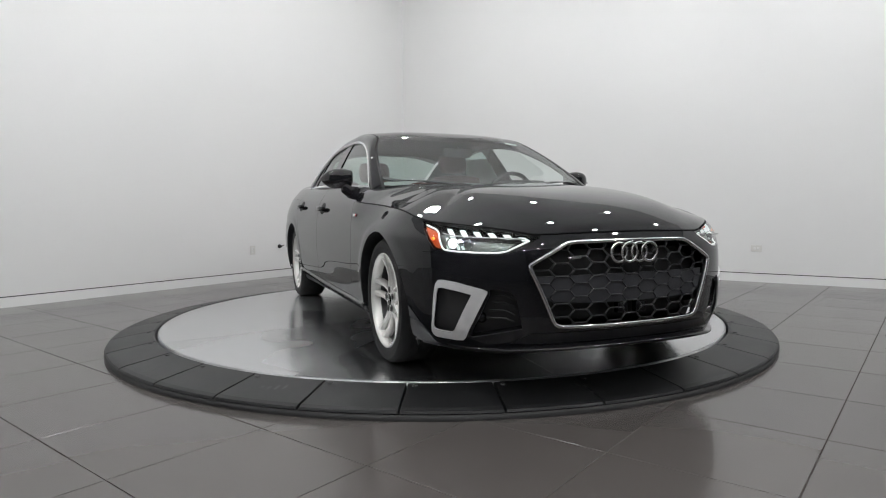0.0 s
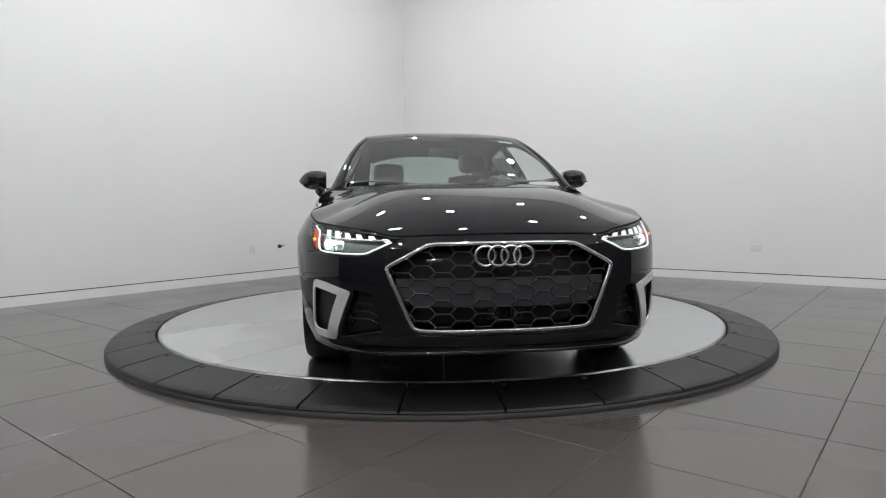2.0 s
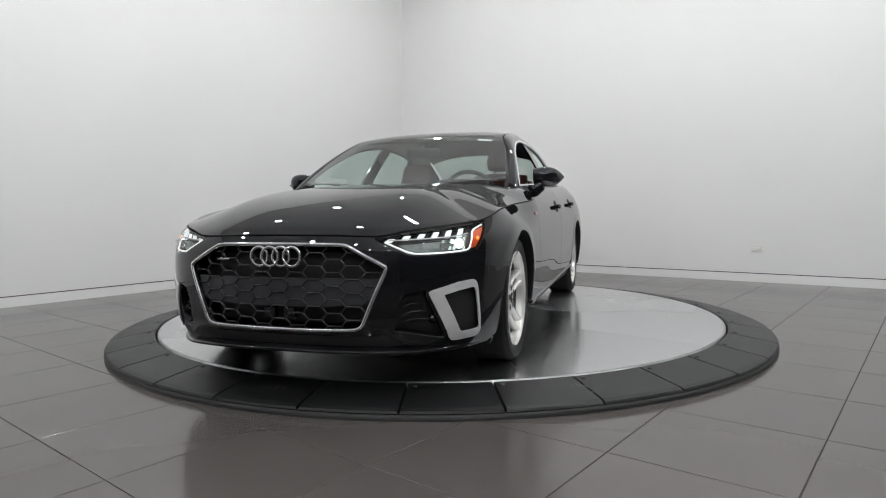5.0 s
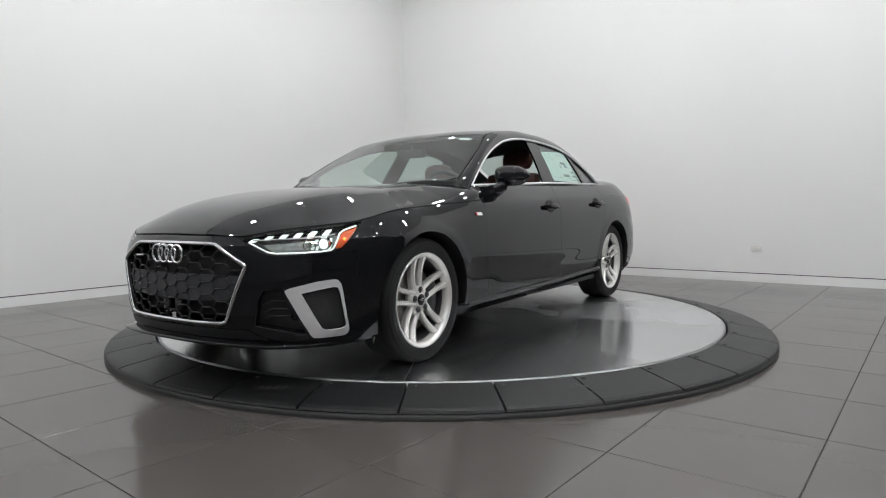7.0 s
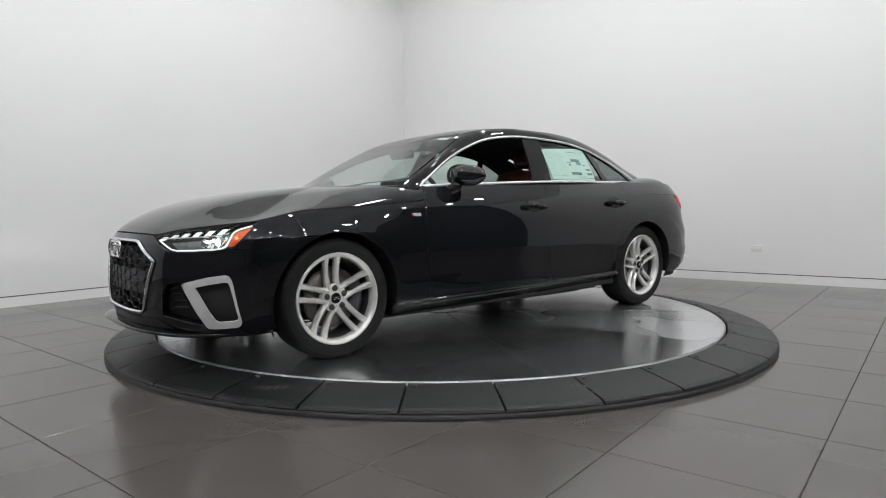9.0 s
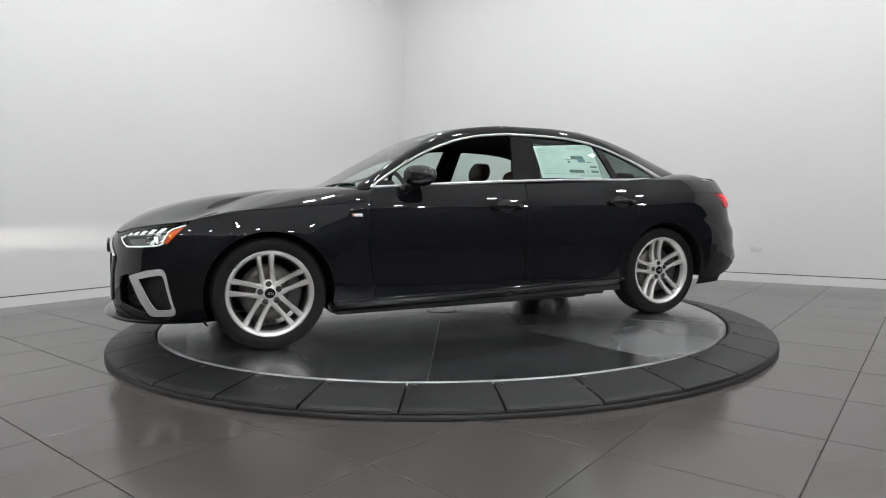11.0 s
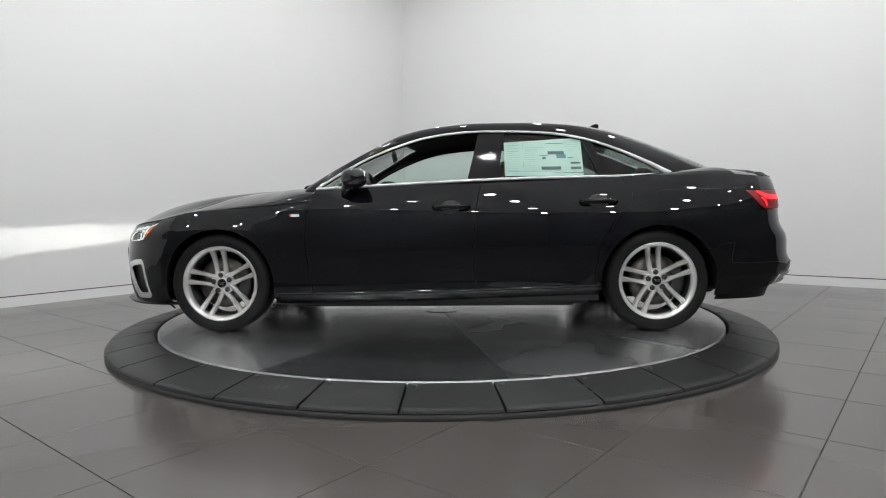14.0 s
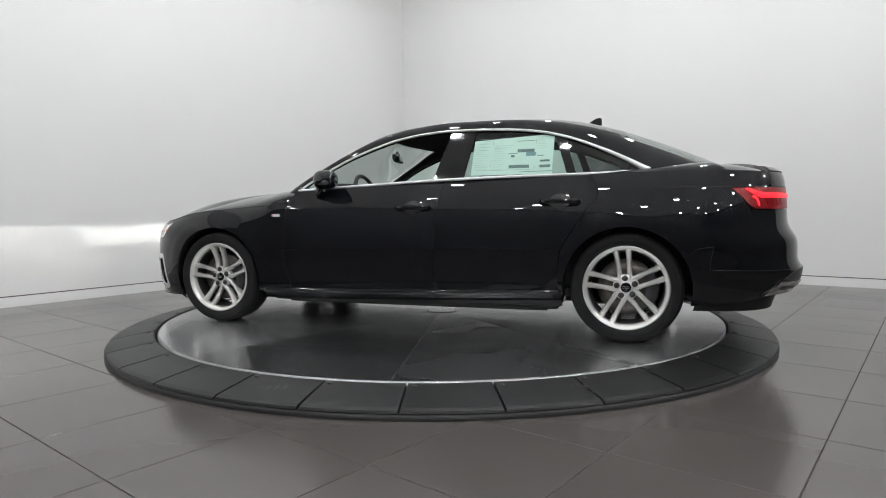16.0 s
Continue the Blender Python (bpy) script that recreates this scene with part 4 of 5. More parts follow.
emb = front_xyz(0, .592, .006) + body_off
for k in range(4):
    bm = bmesh.new()
    y = (k - 1.5) * .0535
    tube(bm, [(emb.x + .004 + .002 * (k % 2) - .02 * abs(y) ** 2, emb.y + y + .041 * math.cos(a), emb.z + .041 * math.sin(a)) for a in lin(0, 2 * math.pi * 39 / 40, 40)], .0068, 8, closed=True)
    place("emblem_ring", bm, CHROME, grille, "bright chrome emblem ring")
bm = bmesh.new()
p = front_xyz(-.29, .578, -.005) + body_off
box(bm, p.x - .008, p.x + .002, p.y - .032, p.y + .032, p.z - .0045, p.z + .0045, .002)
bmesh.ops.recalc_face_normals(bm, faces=bm.faces)
place("model_badge", bm, CHROME, grille, "small plain metal badge bar")


# ---- headlamps ----
def lamp_panel(poly, lift, nq=40, nz=16):
    q0, q1, z0, z1 = min(p[0] for p in poly), max(p[0] for p in poly), min(p[1] for p in poly), max(p[1] for p in poly)
    return cut_panel(lin(q0 - .01, q1 + .01, nq), lin(z0 - .005, z1 + .005, nz), poly, [], on_shell(lift), (1.6, 0, .55))


def side_of(bm, k):
    if k:
        bm = mirrored(bm)
    bm.transform(Matrix.Translation(body_off))
    return bm


def strip_on(pts, width, lift, k, n=40):
    """A flat light guide along (q, z) points."""
    t = np.concatenate([[0], np.cumsum(np.hypot(*np.diff(np.array(pts), axis=0).T))])
    qs = np.interp(np.linspace(0, t[-1], n), t, [p[0] for p in pts])
    zs = np.interp(np.linspace(0, t[-1], n), t, [p[1] for p in pts])
    bm = tube(bmesh.new(), [tuple(c) for c in on_shell(lift)(qs, zs)], width, 8)
    return side_of(bm, k)


for k in (0, 1):
    lamp = place("headlamp", (lambda b: mirrored(b) if k else b)(lamp_panel(LAMP, -.05)), CLOTH, None, "lit headlamp with white light bars and an amber end")
    # side walls of the housing
    rows = [[tuple(c) for c in on_shell(l)(np.array([p[0] for p in LAMP + LAMP[:1]]), np.array([p[1] for p in LAMP + LAMP[:1]]))] for l in (-.002, -.05)]
    place("housing", side_of(sheet(rows), k), GLOSS, lamp)
    lens = place("lens", side_of(lamp_panel(LAMP, -.001), k), LENS, lamp, "clear lens")
    lens.visible_shadow = False
    low = [(1.875, .725), (1.945, .708), (1.968, .694), (1.981, .650), (1.990, .622), (2.005, .613), (2.06, .608), (2.2, .6035), (2.32, .603), (2.365, .609), (2.43, .634), (2.49, .656)]
    place("light_guide", strip_on(low, .0038, -.012, k), WHITE_LED, lamp, "glowing white daylight strip")
    place("light_guide_upper", strip_on([(2.47, .664), (2.36, .668), (2.2, .672), (2.06, .680), (1.995, .690)], .003, -.014, k), SATIN, lamp, "bright line under the light bars")
    for j in range(6):
        q = 2.46 - .083 * j
        zt = float(hood_edge(q)) - .014
        h = .015 + .0048 * j
        poly2 = [(q + .034, zt - h), (q + .014, zt - .001), (q - .020, zt), (q - .002, zt - h * .97)]
        place("light_bar", side_of(lamp_panel(poly2, -.016, 6, 6), k), BAR_LED, lamp, "slanted white light bar", thick=.006)
    for q, z, r in ((2.055, .646, .022), (2.15, .642, .017)):
        c = on_shell(-.03)(np.array([q]), np.array([z]))[0]
        d = Vector((1, .28, 0)).normalized()
        turn = d.to_track_quat("Y", "Z").to_matrix().to_4x4()
        bm = lathe(bmesh.new(), [(0, .016), (r * .5, .013), (r * .9, .004), (r, -.006)], "y", 24)
        bm.transform(Matrix.Translation(Vector(c)) @ turn)
        place("projector", side_of(bm, k), BEAM_LED if r > .02 else LENS, lamp, "bright projector lens" if r > .02 else "clear inner lens")
        bm = lathe(bmesh.new(), [(r, -.006), (r * 1.12, .004), (r * 1.25, -.004), (r * 1.3, -.03)], "y", 24)
        bm.transform(Matrix.Translation(Vector(c)) @ turn)
        place("bezel", side_of(bm, k), CHROME, lamp)
    # facets round the projectors; the light they would reflect is their own glow
    for j, (q, z, w, h) in enumerate(((2.012, .630, .010, .024), (2.034, .628, .008, .020), (2.086, .627, .009, .022), (2.112, .628, .010, .018), (2.016, .668, .010, .020), (2.05, .671, .014, .012), (2.10, .668, .012, .014), (2.16, .664, .010, .010))):
        pq = [(q + w, z - h * .5), (q + w * .6, z + h * .5), (q - w, z + h * .42), (q - w * .7, z - h * .55)]
        place("reflector_facet", side_of(lamp_panel(pq, -.034 + .003 * (j % 3), 4, 4), k), FACET_GLOW, lamp, "reflector facet with reflected lamp light put in as glow", thick=.004)
    # the dipped beam leaves through an added thin slit between two added shields
    c = on_shell(-.026)(np.array([2.10]), np.array([.648]))[0]
    beam = bmesh.new()
    box(beam, c[0] - .001, c[0], c[1] - .034, c[1] - .004, .6474, .6478)
    bmesh.ops.recalc_face_normals(beam, faces=beam.faces)
    place("beam_slit", side_of(beam, k), BEAM_SLIT, lamp, "dipped beam light source", smooth_faces=False)
    beam = bmesh.new()
    box(beam, c[0] - .004, c[0] + .030, c[1] - .052, c[1] + .024, .648, .6490)
    # lower lips of stepped height let the beam fade out downwards
    for j, z in enumerate((.6463, .6444, .6457, .6450, .6447, .6438)):
        y0 = c[1] - .034 + .005 * j
        box(beam, c[0] - .004, c[0] + .030, y0, y0 + .005, z - .0006, z)
    box(beam, c[0] - .004, c[0] + .030, c[1] - .004, c[1] + .024, .6438, .6444)
    box(beam, c[0] - .004, c[0] + .014, c[1] - .054, c[1] - .052, .6390, .6490)
    box(beam, c[0] - .006, c[0] - .003, c[1] - .054, c[1] + .010, .6390, .6490)
    bmesh.ops.recalc_face_normals(beam, faces=beam.faces)
    place("beam_shield", side_of(beam, k), CLOTH, lamp, "added black shield that shapes the beam", smooth_faces=False)
    place("side_reflector", side_of(lamp_panel([(1.868, .719), (1.945, .700), (1.958, .688), (1.971, .648), (1.977, .626), (1.968, .619), (1.943, .624), (1.915, .655), (1.885, .69)], -.014, 8, 10), k), AMBER, lamp, "amber side marker", thick=.012)
    c = on_shell(-.006)(np.array([1.938]), np.array([.662]))[0]
    bm = bmesh.new()
    bmesh.ops.create_uvsphere(bm, u_segments=14, v_segments=8, radius=.0075)
    bm.transform(Matrix.Translation(Vector(c)))
    place("marker_bulb", side_of(bm, k), AMBER_SPOT, lamp, "glowing amber spot")
    bm = lamp_panel([(1.96, .625), (1.96, .70), (2.02, .70), (2.1, .67), (2.3, .66), (2.42, .655), (2.35, .615), (2.2, .61)], -.042, 20, 10)
    place("reflector", side_of(bm, k), LAMP_SHELL, lamp, "grey inner reflector")
    # side intake with its bright bracket
    place("intake_mesh", side_of(lamp_panel(INTAKE, -.045, 16, 14), k), PLASTIC, front_bumper, "black textured intake")
    rows = [[tuple(c) for c in on_shell(l)(np.array([p[0] for p in INTAKE + INTAKE[:1]]), np.array([p[1] for p in INTAKE + INTAKE[:1]]))] for l in (-.004, -.045)]
    place("intake_wall", side_of(sheet(rows), k), GLOSS, front_bumper)
    c = on_shell(-.035)(np.array([2.21]), np.array([.315]))[0]
    bm = lathe(bmesh.new(), [(0, .012), (.012, .011), (.018, .004), (.022, 0), (.022, -.02)], "x", 20)
    bm.transform(Matrix.Translation(Vector(c)))
    place("parking_sensor", side_of(bm, k), GLOSS, front_bumper, "round black sensor")
    for j in range(4):
        z = .42 - .035 * j
        pts = [(2.40 - .004 * j, z - .02), (2.34, z), (2.29 - .02 * j, z)]
        place("intake_rib", strip_on(pts, .004, -.036, k, 8), PLASTIC, front_bumper)
    inner_fog = [(2.165, .423), (2.08, .437), (1.985, .448), (1.962, .444), (1.950, .42), (1.914, .275), (1.920, .262), (1.942, .256), (2.03, .2525), (2.052, .262)]
    bm = cut_panel(lin(1.86, 2.28, 40), lin(.2, .5, 34), FOG, [inner_fog], on_shell(.006), (1.6, 0, .4))
    place("intake_bracket", side_of(bm, k), SATIN, front_bumper, "satin silver angular intake bracket", thick=.007)
    place("intake_grid", side_of(lamp_panel(inner_fog, -.045, 12, 12), k), PLASTIC, front_bumper, "black intake grid inside the bracket")
    for j in range(6):
        z = .425 - .028 * j
        pts = [(2.15 - .022 * j, z - .004), (2.05 - .01 * j, z + .003), (1.965 - .007 * j, z)]
        place("grid_bar", strip_on(pts, .0035, -.038, k, 10), MATTE, front_bumper)

# ---- door mirrors ----
def mirror(k):
    bm = bmesh.new()
    rows = []
    for t in lin(0, 1, 16):
        # from the inner end to the tip
        y = .828 + .188 * t
        w = max(.02, (1 - (2 * max(t - .35, 0) / 1.3) ** 3)) if t > .35 else .80 + .2 * math.sin(t / .35 * math.pi / 2)
        hz, hx = .064 * w, .084 * w
        xc, zc = .522 - .05 * t * t, .998 - .004 * t
        rows.append([(xc + hx * math.copysign(abs(math.cos(a)) ** .75, math.cos(a)), y, zc + hz * math.copysign(abs(math.sin(a)) ** .8, math.sin(a)) + .012 * math.cos(a) * 0) for a in lin(0, 2 * math.pi, 29)])
    bm = sheet(rows, (.53, .92, 1.0))
    bmesh.ops.remove_doubles(bm, verts=bm.verts, dist=.0005)
    bmesh.ops.holes_fill(bm, edges=[e for e in bm.edges if e.is_boundary])
    bmesh.ops.recalc_face_normals(bm, faces=bm.faces)
    housing = place("door_mirror", (mirrored(bm) if k else bm), PAINT, None, "gloss black door mirror on a stalk")
    bm = tube(bmesh.new(), [(.60, .80, .90), (.59, .845, .905), (.575, .875, .93), (.555, .885, .965)], [.042, .040, .036, .034], 12, flat=.6)
    place("stalk", side_of(bm, k), GLOSS, housing)
    bm = bmesh.new()
    lathe(bm, [(0, 0), (.9, 0), (1, .1), (1, .5)], "x", 28)
    for v in bm.verts:
        v.co = Vector((.449 - .012 + .012 * v.co.x - .025 * v.co.y * .3, .922 + .066 * v.co.y, .998 + .044 * v.co.z))
    place("mirror_glass", side_of(bm, k), MIRROR, housing, "mirror glass")
    bm = tube(bmesh.new(), [(.600 - .08 * t * t, .85 + .150 * t, .980) for t in lin(0, 1, 10)], .006, 8)
    place("trim_line", side_of(bm, k), GLOSS, housing)


mirror(0)
mirror(1)

# ---- wheels: built once, axle along y with the outer face at +y ----
def wheel_parts(w):
    tyre_prof = [(.236, -.10), (.262, -.113), (.295, -.112), (.314, -.100), (.3215, -.085), (.3235, -.05), (.324, 0), (.3235, .05), (.3215, .085), (.314, .100), (.295, .112), (.262, .113), (.240, .102), (.236, .098)]
    bm = lathe(bmesh.new(), tyre_prof, "y", 96)
    tyre = part("tyre", bm, RUBBER, w, "black rubber tyre")
    for h in (-.045, -.015, .015, .045):
        part("groove", lathe(bmesh.new(), [(.3246, h - .004), (.3225, h - .003), (.3225, h + .003), (.3246, h + .004)], "y", 64), CLOTH, tyre)
    part("sidewall_ridge", lathe(bmesh.new(), [(.272, .113), (.276, .1145), (.280, .1137), (.300, .1125), (.303, .112), (.306, .109)], "y", 96), RUBBER, tyre)
    bm = lathe(bmesh.new(), [(.236, .096), (.246, .101), (.2465, .107), (.243, .110), (.2385, .1095), (.232, .105), (.224, .098), (.2195, .090), (.217, .06), (.212, .035)], "y", 96)
    rim = part("rim", bm, ALLOY, w, "silver alloy rim")
    # barrel coloured dark for the shade inside the wheel
    part("barrel", lathe(bmesh.new(), [(.2155, .062), (.211, .03), (.203, -.02), (.215, -.09), (.235, -.1)], "y", 72), SHADOWED_ALLOY, rim)
    for k in range(5):
        for s in (-1, 1):
            bm = bmesh.new()
            base = radians(96 + 72 * k)
            rows = []
            for t in lin(0, 1, 12):
                r = .036 + (.222 - .036) * t
                off = s * (.0265 + .0095 * t)
                half = .0174 - .0028 * math.sin(t * math.pi) + .003 * t ** 4
                top = .076 + .004 * t + .018 * t ** 3 - .010 * math.sin(t * math.pi)
                inn, out = -s * half, s * half
                cr = .25 + .45 * t
                sec = [(inn * .85, -.040), (inn, -.020), (inn * .86, -.011), (inn * (cr - .15), -.001), (out * (cr - .1), .000), (out * .84, -.009), (out, -.018), (out * .85, -.040)]
                row = []
                for d, h in sec:
                    lx, ly = r, off + d
                    # direction seen from the car's left: image angle base
                    ux, uz = -math.cos(base), math.sin(base)
                    row.append((ux * lx + uz * ly, top + h, uz * lx - ux * ly))
                rows.append(row)
            bm = sheet(rows)
            bmesh.ops.recalc_face_normals(bm, faces=bm.faces)
            for e in bm.edges:
                if len(e.link_faces) == 2 and e.calc_face_angle() > .45:
                    e.smooth = False
            bm.normal_update()
            if sum(f.normal.y for f in bm.faces) < 0:
                bmesh.ops.reverse_faces(bm, faces=bm.faces)
            part("spoke", bm, ALLOY, rim)
    part("hub", lathe(bmesh.new(), [(0, .078), (.034, .078), (.038, .074), (.050, .071), (.070, .069), (.076, .062), (.077, .03)], "y", 40), ALLOY, rim)
    cap = part("centre_cap", lathe(bmesh.new(), [(0, .0835), (.024, .083), (.029, .080), (.030, .076)], "y", 32), GLOSS, rim, "black centre cap")
    bm = bmesh.new()
    for j in range(4):
        x = (j - 1.5) * .0085
        tube(bm, [(x + .0065 * math.cos(a), .0842, .0065 * math.sin(a)) for a in lin(0, 2 * math.pi * 15 / 16, 16)], .0011, 5, closed=True)
    for f in bm.faces:
        f.smooth = True
    part("cap_emblem", bm, CHROME, cap)
    bm0 = lathe(bmesh.new(), [(0, .0705), (.008, .0705), (.0095, .0668), (.0125, .0672), (.0165, .0685), (.0172, .066)], "y", 16)
    me = None
    for k in range(5):
        a = radians(96 + 72 * k)
        if me is None:
            nut = part("wheel_bolt", bm0, SLOT, rim)
            me = nut
        else:
            nut = me.copy()
            scene.collection.objects.link(nut)
        nut.location = (-.054 * math.cos(a), .012, .054 * math.sin(a))
    brake = part("brake_disc", lathe(bmesh.new(), [(.07, .02), (.085, .025), (.165, .025), (.166, .0), (.07, .0)], "y", 64), IRON, w, "grey iron brake disc")
    bm = bmesh.new()
    rows = []
    for a in lin(radians(-30), radians(40), 12):
        c, s = math.cos(a), math.sin(a)
        rows.append([(-r * c, h, r * s) for r, h in ((.105, .03), (.105, .048), (.12, .055), (.165, .055), (.185, .046), (.188, .0))])
    bm = sheet(rows, (0, -.5, 0))
    part("caliper", bm, SHADOWED_ALLOY, w, "dark grey brake caliper", thick=.01)


wheel = new("wheel")
wheel.parent = car
wheel["label"] = "silver twin-spoke alloy wheel with black tyre"
wheel_parts(wheel)
for n, (x, y) in enumerate(((AX, 1), (-AX, 1), (AX, -1), (-AX, -1))):
    m = pose(x, body_off.y + y * .772, .3225, 0, 0 if y > 0 else 0, 0 if y > 0 else 180)
    if n == 0:
        wheel.matrix_basis = m
    else:
        copy_thing(wheel, m)

# ---- antenna, price sheet ----
bm = bmesh.new()
fin = [(-1.08, 1.385), (-1.12, 1.395), (-1.17, 1.425), (-1.20, 1.432), (-1.215, 1.425), (-1.215, 1.35), (-1.08, 1.35)]
for w, sgn in ((.016, 1), (-.016, -1)):
    vs = [bm.verts.new((x, w * (1 if z < 1.39 else .35), z)) for x, z in fin]
    bm.faces.new(vs if sgn < 0 else vs[::-1])
bm.verts.ensure_lookup_table()
n = len(fin)
for i in range(n):
    j = (i + 1) % n
    bm.faces.new((bm.verts[i], bm.verts[j], bm.verts[n + j], bm.verts[n + i]))
bmesh.ops.recalc_face_normals(bm, faces=bm.faces)
place("antenna_fin", bm, GLOSS, None, "small black roof antenna fin", smooth_faces=False)

SH0, SH1, SZ0, SZ1 = -.452, -.965, 1.003, 1.262


def on_pane(polys, mat, nm, parent, lift, label=""):
    bm = bmesh.new()
    for x0, x1, z0, z1 in polys:
        vs = []
        for x, z in ((x0, z0), (x1, z0), (x1, z1), (x0, z1)):
            vs.append(bm.verts.new((x, float(glass_side(x, z)) - .007 + lift, z)))
        bm.faces.new(vs)
    bm.transform(Matrix.Translation(body_off))
    return place(nm, bm, mat, parent, label, smooth_faces=False)


rows = [[(x, float(glass_side(x, z)) - .0105, z) for z in lin(SZ0 + .0 * x, SZ1 - .03 * (x - SH1) / (SH0 - SH1), 8)] for x in lin(SH0, SH1, 12)]
price = place("price_sheet", sheet(rows, (-.6, 0, 1.1)), PAPER, None, "white price sheet inside the rear side window", thick=.0006)
W_, H_ = SH0 - SH1, SZ1 - SZ0
bars, blues, fine = [], [], []
for fx, fz, fw, fh in ((.54, .85, .22, .014), (.56, .635, .21, .085), (.45, .535, .115, .016), (.485, .49, .045, .06), (.67, .55, .12, .095), (.47, .235, .25, .08),
                       (.81, .47, .075, .02), (.845, .35, .12, .05), (.845, .225, .13, .065), (.62, .075, .38, .014), (.24, .9, .003, .7), (.78, .9, .003, .8),
                       (.05, .12, .7, .006), (.27, .74, .24, .005), (.27, .68, .2, .005), (.05, .80, .15, .005), (.05, .72, .16, .005), (.05, .64, .13, .005)):
    x0 = SH0 - fx * W_
    (blues if fh > .09 and fw > .1 else bars).append((x0, x0 - fw * W_, SZ0 + (fz - fh) * H_, SZ0 + fz * H_))
for col, wide in ((.03, .17), (.26, .16), (.80, .15)):
    for r in range(15):
        fz, fw = .93 - .056 * r, wide * random.uniform(.55, 1)
        if col < .5 or r < 6 or r > 12:
            fine.append((SH0 - col * W_, SH0 - (col + fw) * W_, SZ0 + (fz - .006) * H_, SZ0 + fz * H_))
on_pane(fine, FAINT_INK, "fine_print", price, -.0016)
on_pane(bars, INK, "print_bars", price, -.0015)
on_pane(blues, BLUE_INK, "print_block", price, -.0015)
# small white card at the top of the windscreen
rows = [[(x, y, float(top_z(x, y)) - .004) for x in lin(.315, .345, 3)] for y in lin(.40, .50, 6)]
place("screen_card", sheet(rows, (.3, 0, 0)), PAPER, None, "small white card behind the windscreen", thick=.001)

# ---- cabin ----
def soft_block(w, d, h, bulge=.25, n=6):
    """A padded block centred on its base: width y, depth x, height z."""
    bm = bmesh.new()
    bmesh.ops.create_cube(bm, size=1)
    bmesh.ops.subdivide_edges(bm, edges=bm.edges, cuts=n, use_grid_fill=True)
    for v in bm.verts:
        c = v.co * 2
        s = Vector((c.x * math.sqrt(1 - bulge * (c.y ** 2 + c.z ** 2) / 2 * .9), c.y * math.sqrt(1 - bulge * (c.x ** 2 + c.z ** 2) / 2 * .9), c.z * math.sqrt(1 - bulge * (c.x ** 2 + c.y ** 2) / 2 * .9)))
        v.co = Vector((s.x * d / 2, s.y * w / 2, s.z * h / 2 + h / 2))
    return bm


def seat(x, y, width, lean, rear=False, drop=.05):
    ob = new("front_seat" if not rear else "rear_seat")
    ob.parent = car
    ob["label"] = "brown leather seat with headrest"
    ob.location = (x, y + body_off.y, -drop)
    for nm, w, d, h, m in (("cushion", width, .52, .16, pose(0, 0, .40, 0, -6, 0)), ("backrest", width * .96, .15, .60, pose(-.24, 0, .50, 0, -lean, 0)), ("headrest", .26 if not rear else .24, .11, .17, pose(-.24 - math.sin(radians(lean)) * .66, 0, .50 + math.cos(radians(lean)) * .63, 0, -lean + 4, 0))):
        bm = soft_block(w, d, h, .55 if nm == "headrest" else .3)
        bm.transform(m)
        part(nm, bm, LEATHER, ob)
    bm = bmesh.new()
    for s in (-1, 1):
        bm2 = tube(bm, [(-.24 - math.sin(radians(lean)) * r, s * .055, .50 + math.cos(radians(lean)) * r) for r in (.55, .70)], .007)
    part("headrest_post", bm, CHROME, ob)


seat(-.10, .37, .50, 21, drop=-.02)
seat(-.02, -.37, .50, 21, drop=.07)
for y in (.38, -.38):
    seat(-.90, y, .56, 24, True, .17)
bm = soft_block(1.40, .50, .24, .12)
for v in bm.verts:
    v.co.z += .70
    v.co.x += .78
    if v.co.x > .85:
        v.co.z -= .02
place("dashboard", bm, CLOTH, None, "black dashboard")
bm = soft_block(.34, .16, .07, .3)
bm.transform(Matrix.Translation((.62, .37, .92)))
place("instrument_hood", bm, CLOTH, None, "black instrument hood")
bm = bmesh.new()
tube(bm, [(.19 * math.cos(a) * .34, .185 * math.sin(a), .185 * math.cos(a)) for a in lin(0, 2 * math.pi * 39 / 40, 40)], .015, 10, closed=True)
for y, z in ((.17, 0), (-.17, 0), (0, -.16)):
    tube(bm, [(0, 0, 0), (z * .3, y, z)], .016, 8)
box(bm, -.03, .03, -.06, .06, -.05, .05, .012)
bmesh.ops.recalc_face_normals(bm, faces=bm.faces)
bm.transform(Matrix.Translation((.44, .37, .86)))
place("steering_wheel", bm, CLOTH, None, "black three-spoke steering wheel")
bm = soft_block(.24, .03, .065, .3)
bm.transform(pose(.35, 0, 1.165, 0, 12, 8))
im = place("rear_view_mirror", bm, CLOTH, None, "black rear-view mirror")
bm = bmesh.new()
box(bm, -.0165, -.0155, -.10, .10, .008, .057, .0)
bmesh.ops.recalc_face_normals(bm, faces=bm.faces)
bm.transform(pose(.35, body_off.y, 1.165, 0, 12, 8))
place("mirror_glass", bm, MIRROR, im)
bm = tube(bmesh.new(), [(.35, body_off.y, 1.215), (.365, body_off.y, 1.25)], .012)
place("mirror_stem", bm, CLOTH, im)
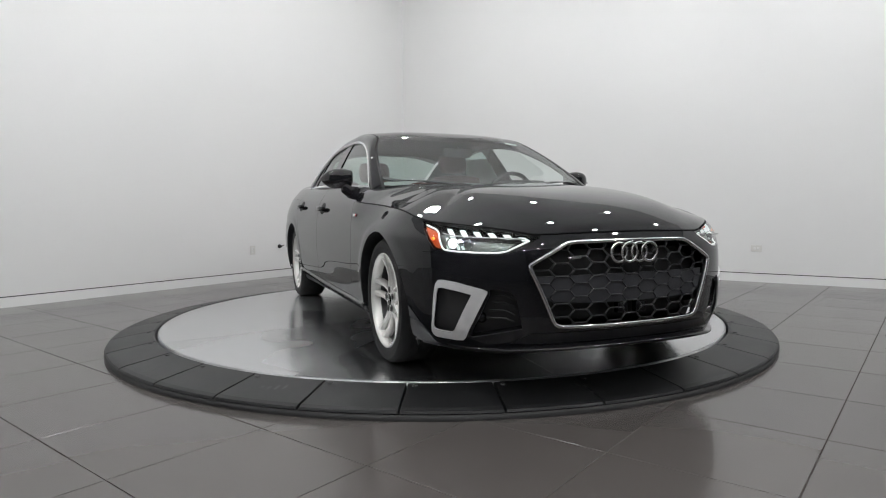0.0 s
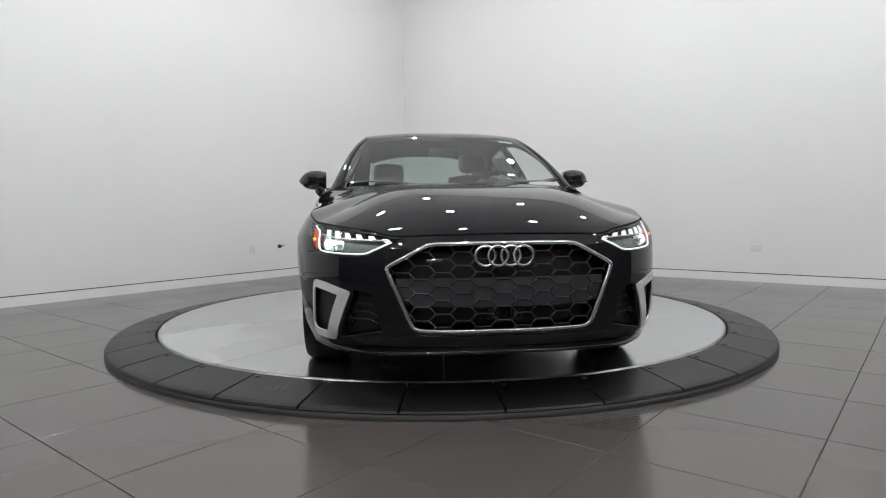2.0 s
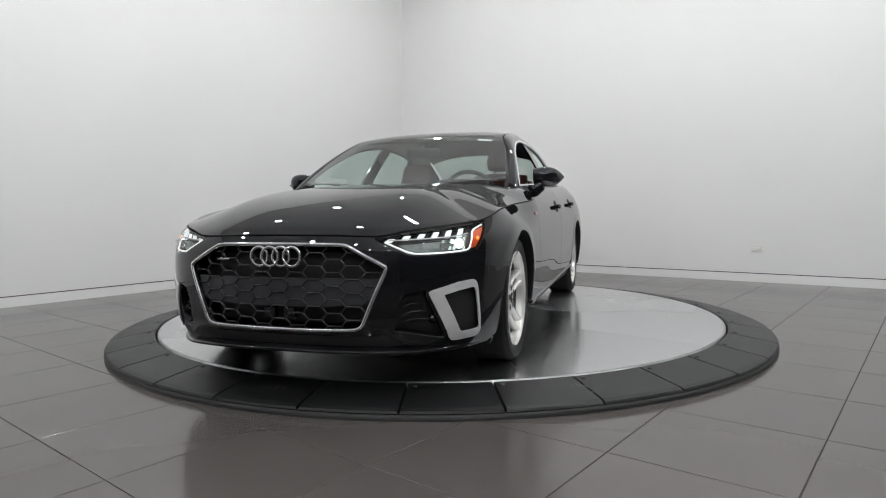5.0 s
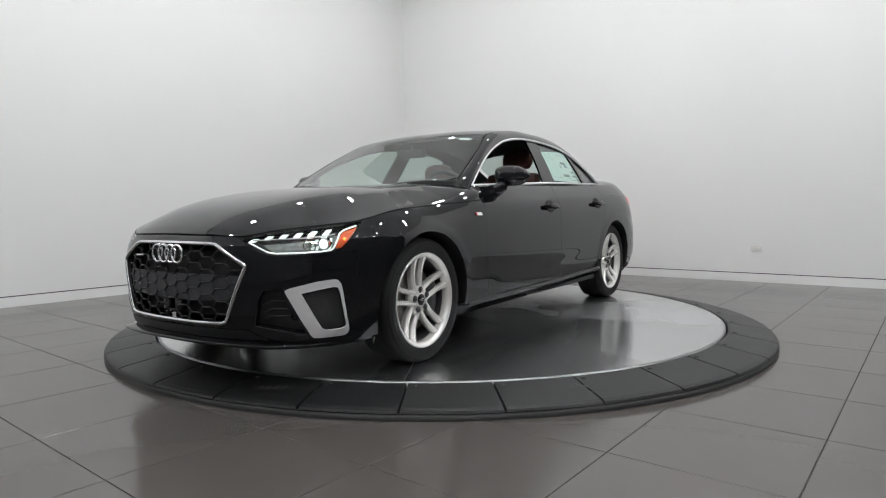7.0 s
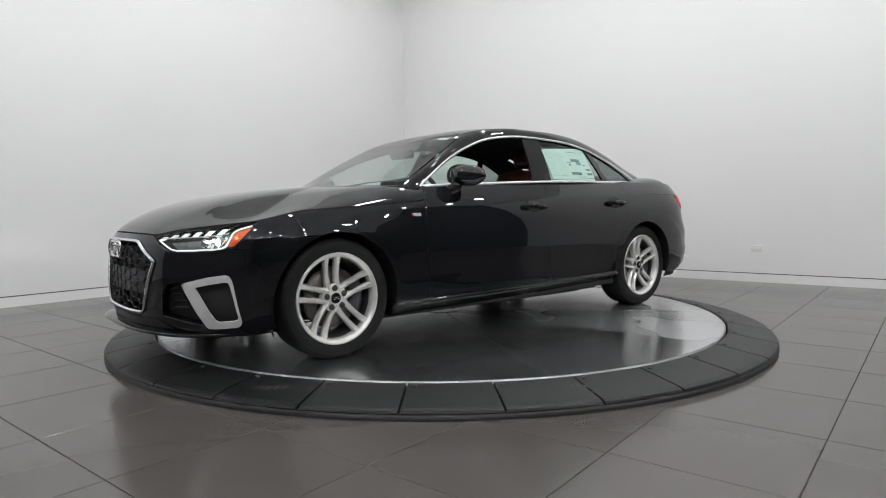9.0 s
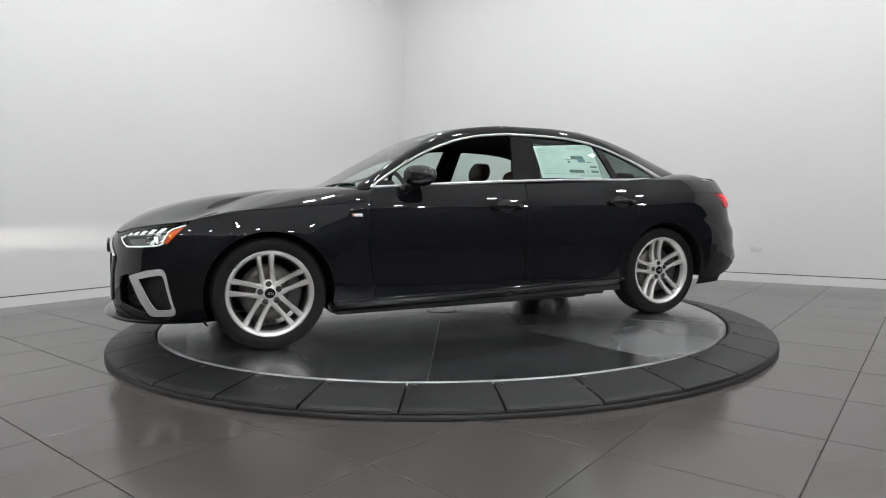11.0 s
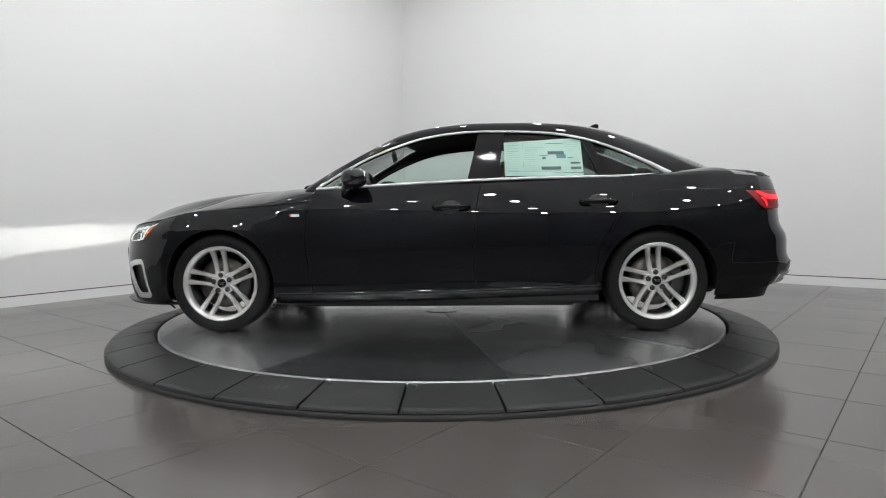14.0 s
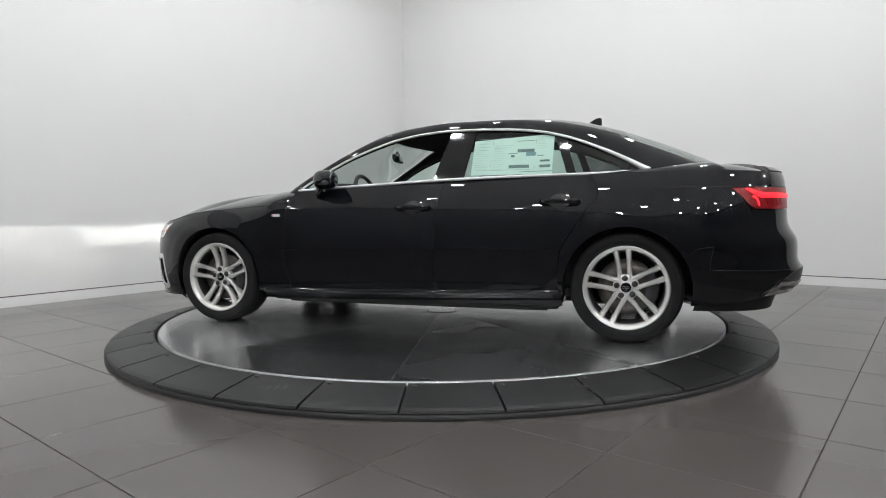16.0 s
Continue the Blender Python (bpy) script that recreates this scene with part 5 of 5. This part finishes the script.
# headlining, inner pillars, door linings, parcel shelf
place("headlining", top_sheet(lambda v: xw1(v) - .02, lambda v: xr1(v) + .02, .99, 20, 14, -.035), LINING, None, "grey roof lining")
both("pillar_lining", sheet([[(a, b - .022, c - .016) for a, b, c in row] for row in rail_rows(.05, 1, 0)], (-.3, 0, .5)), CLOTH, "dark inner pillar trim")
rows = [[(x, float(glass_side(x, belt(x))) - d, z) for d, z in ((.012, float(belt(x)) - .006), (.05, float(belt(x)) + .0), (.085, float(belt(x)) - .03), (.09, .6), (.10, .3))] for x in lin(.80, -1.35, 30)]
both("door_lining", sheet(rows, (-.3, 2, .5)), CLOTH, "dark door lining with leather panel")
bm = bmesh.new()
box(bm, -1.75, -1.12, -.62, .62, .93, .96, .01)
bmesh.ops.recalc_face_normals(bm, faces=bm.faces)
place("parcel_shelf", bm, CLOTH, None, "dark rear shelf")
bm = bmesh.new()
box(bm, -1.2, .9, -.68, .68, .24, .30, .01)
box(bm, -.5, .75, -.11, .11, .28, .62, .03)
bmesh.ops.recalc_face_normals(bm, faces=bm.faces)
place("cabin_floor", bm, CLOTH, None, "black carpet and centre console")
# cowl below the windscreen
rows = [[(x, y, .932 - .085 * (abs(y) / .78) ** 2) for x in lin(.93, .79, 6)] for y in lin(-.62, .62, 24)]
place("cowl", sheet(rows, (.9, 0, 0)), PLASTIC, None, "black plastic cowl below the windscreen", thick=.006)



# ---- floor tiles, 0.6 m square, laid almost square to the walls ----
TILE_TURN, PITCH, JOINT = radians(51.13), .5995, .0038
half = (PITCH - JOINT) / 2
bm = bmesh.new()
top = [bm.verts.new((x * (half - .0012), y * (half - .0012), 0)) for x, y in ((-1, -1), (1, -1), (1, 1), (-1, 1))]
mid = [bm.verts.new((x * half, y * half, -.0012)) for x, y in ((-1, -1), (1, -1), (1, 1), (-1, 1))]
low = [bm.verts.new((x * half, y * half, -.006)) for x, y in ((-1, -1), (1, -1), (1, 1), (-1, 1))]
bm.faces.new(top)
for i in range(4):
    j = (i + 1) % 4
    bm.faces.new((mid[i], mid[j], top[j], top[i]))
    bm.faces.new((low[i], low[j], mid[j], mid[i]))
tile_mesh = bpy.data.meshes.new("tile")
bm.to_mesh(tile_mesh)
bm.free()
tile_mesh.materials.append(TILE)
ct, st = math.cos(TILE_TURN), math.sin(TILE_TURN)
far_verts, far_faces = [], []
for i in range(-12, 9):
    for j in range(-14, 8):
        u, v = -.518 + PITCH * (i + .5), .267 + PITCH * (j + .5)
        x, y = u * ct - v * st, u * st + v * ct
        b, a = Vector((x, y, 0)).dot(N_RIGHT), Vector((x, y, 0)).dot(N_LEFT)
        if b > B_FAR + .28 or a > A_FAR + .28 or b < B_NEAR - .3 or a < A_NEAR - .3:
            continue
        if y > -4.0 and math.hypot(x, y) > 1.9 or (y > -4.6 and abs(x) < 2):
            t = new("tile", tile_mesh)
            t.parent = floor
            t.matrix_basis = Matrix.Translation((x, y, 0)) @ pose(0, 0, 0, random.uniform(-.03, .03), random.uniform(-.03, .03), math.degrees(TILE_TURN) + 90 * random.randrange(4))
        else:
            n = len(far_verts)
            far_verts += [(x + (p * ct - q * st), y + (p * st + q * ct), 0) for p, q in ((-half, -half), (half, -half), (half, half), (-half, half))]
            far_faces.append((n, n + 1, n + 2, n + 3))
me = bpy.data.meshes.new("tiles_beyond")
me.from_pydata(far_verts, [], far_faces)
me.materials.append(TILE)
rest = tagged(new("tiles_beyond", me), kind="stuff")
rest.parent = floor

# ---- what turns ----
def motions():
    walk(car, [(t, pose(0, 0, DISC_Z, 0, 0, a)) for t, a in TURN])
    walk(disc, [(t, pose(0, 0, 0, 0, 0, a)) for t, a in TURN])


motions()
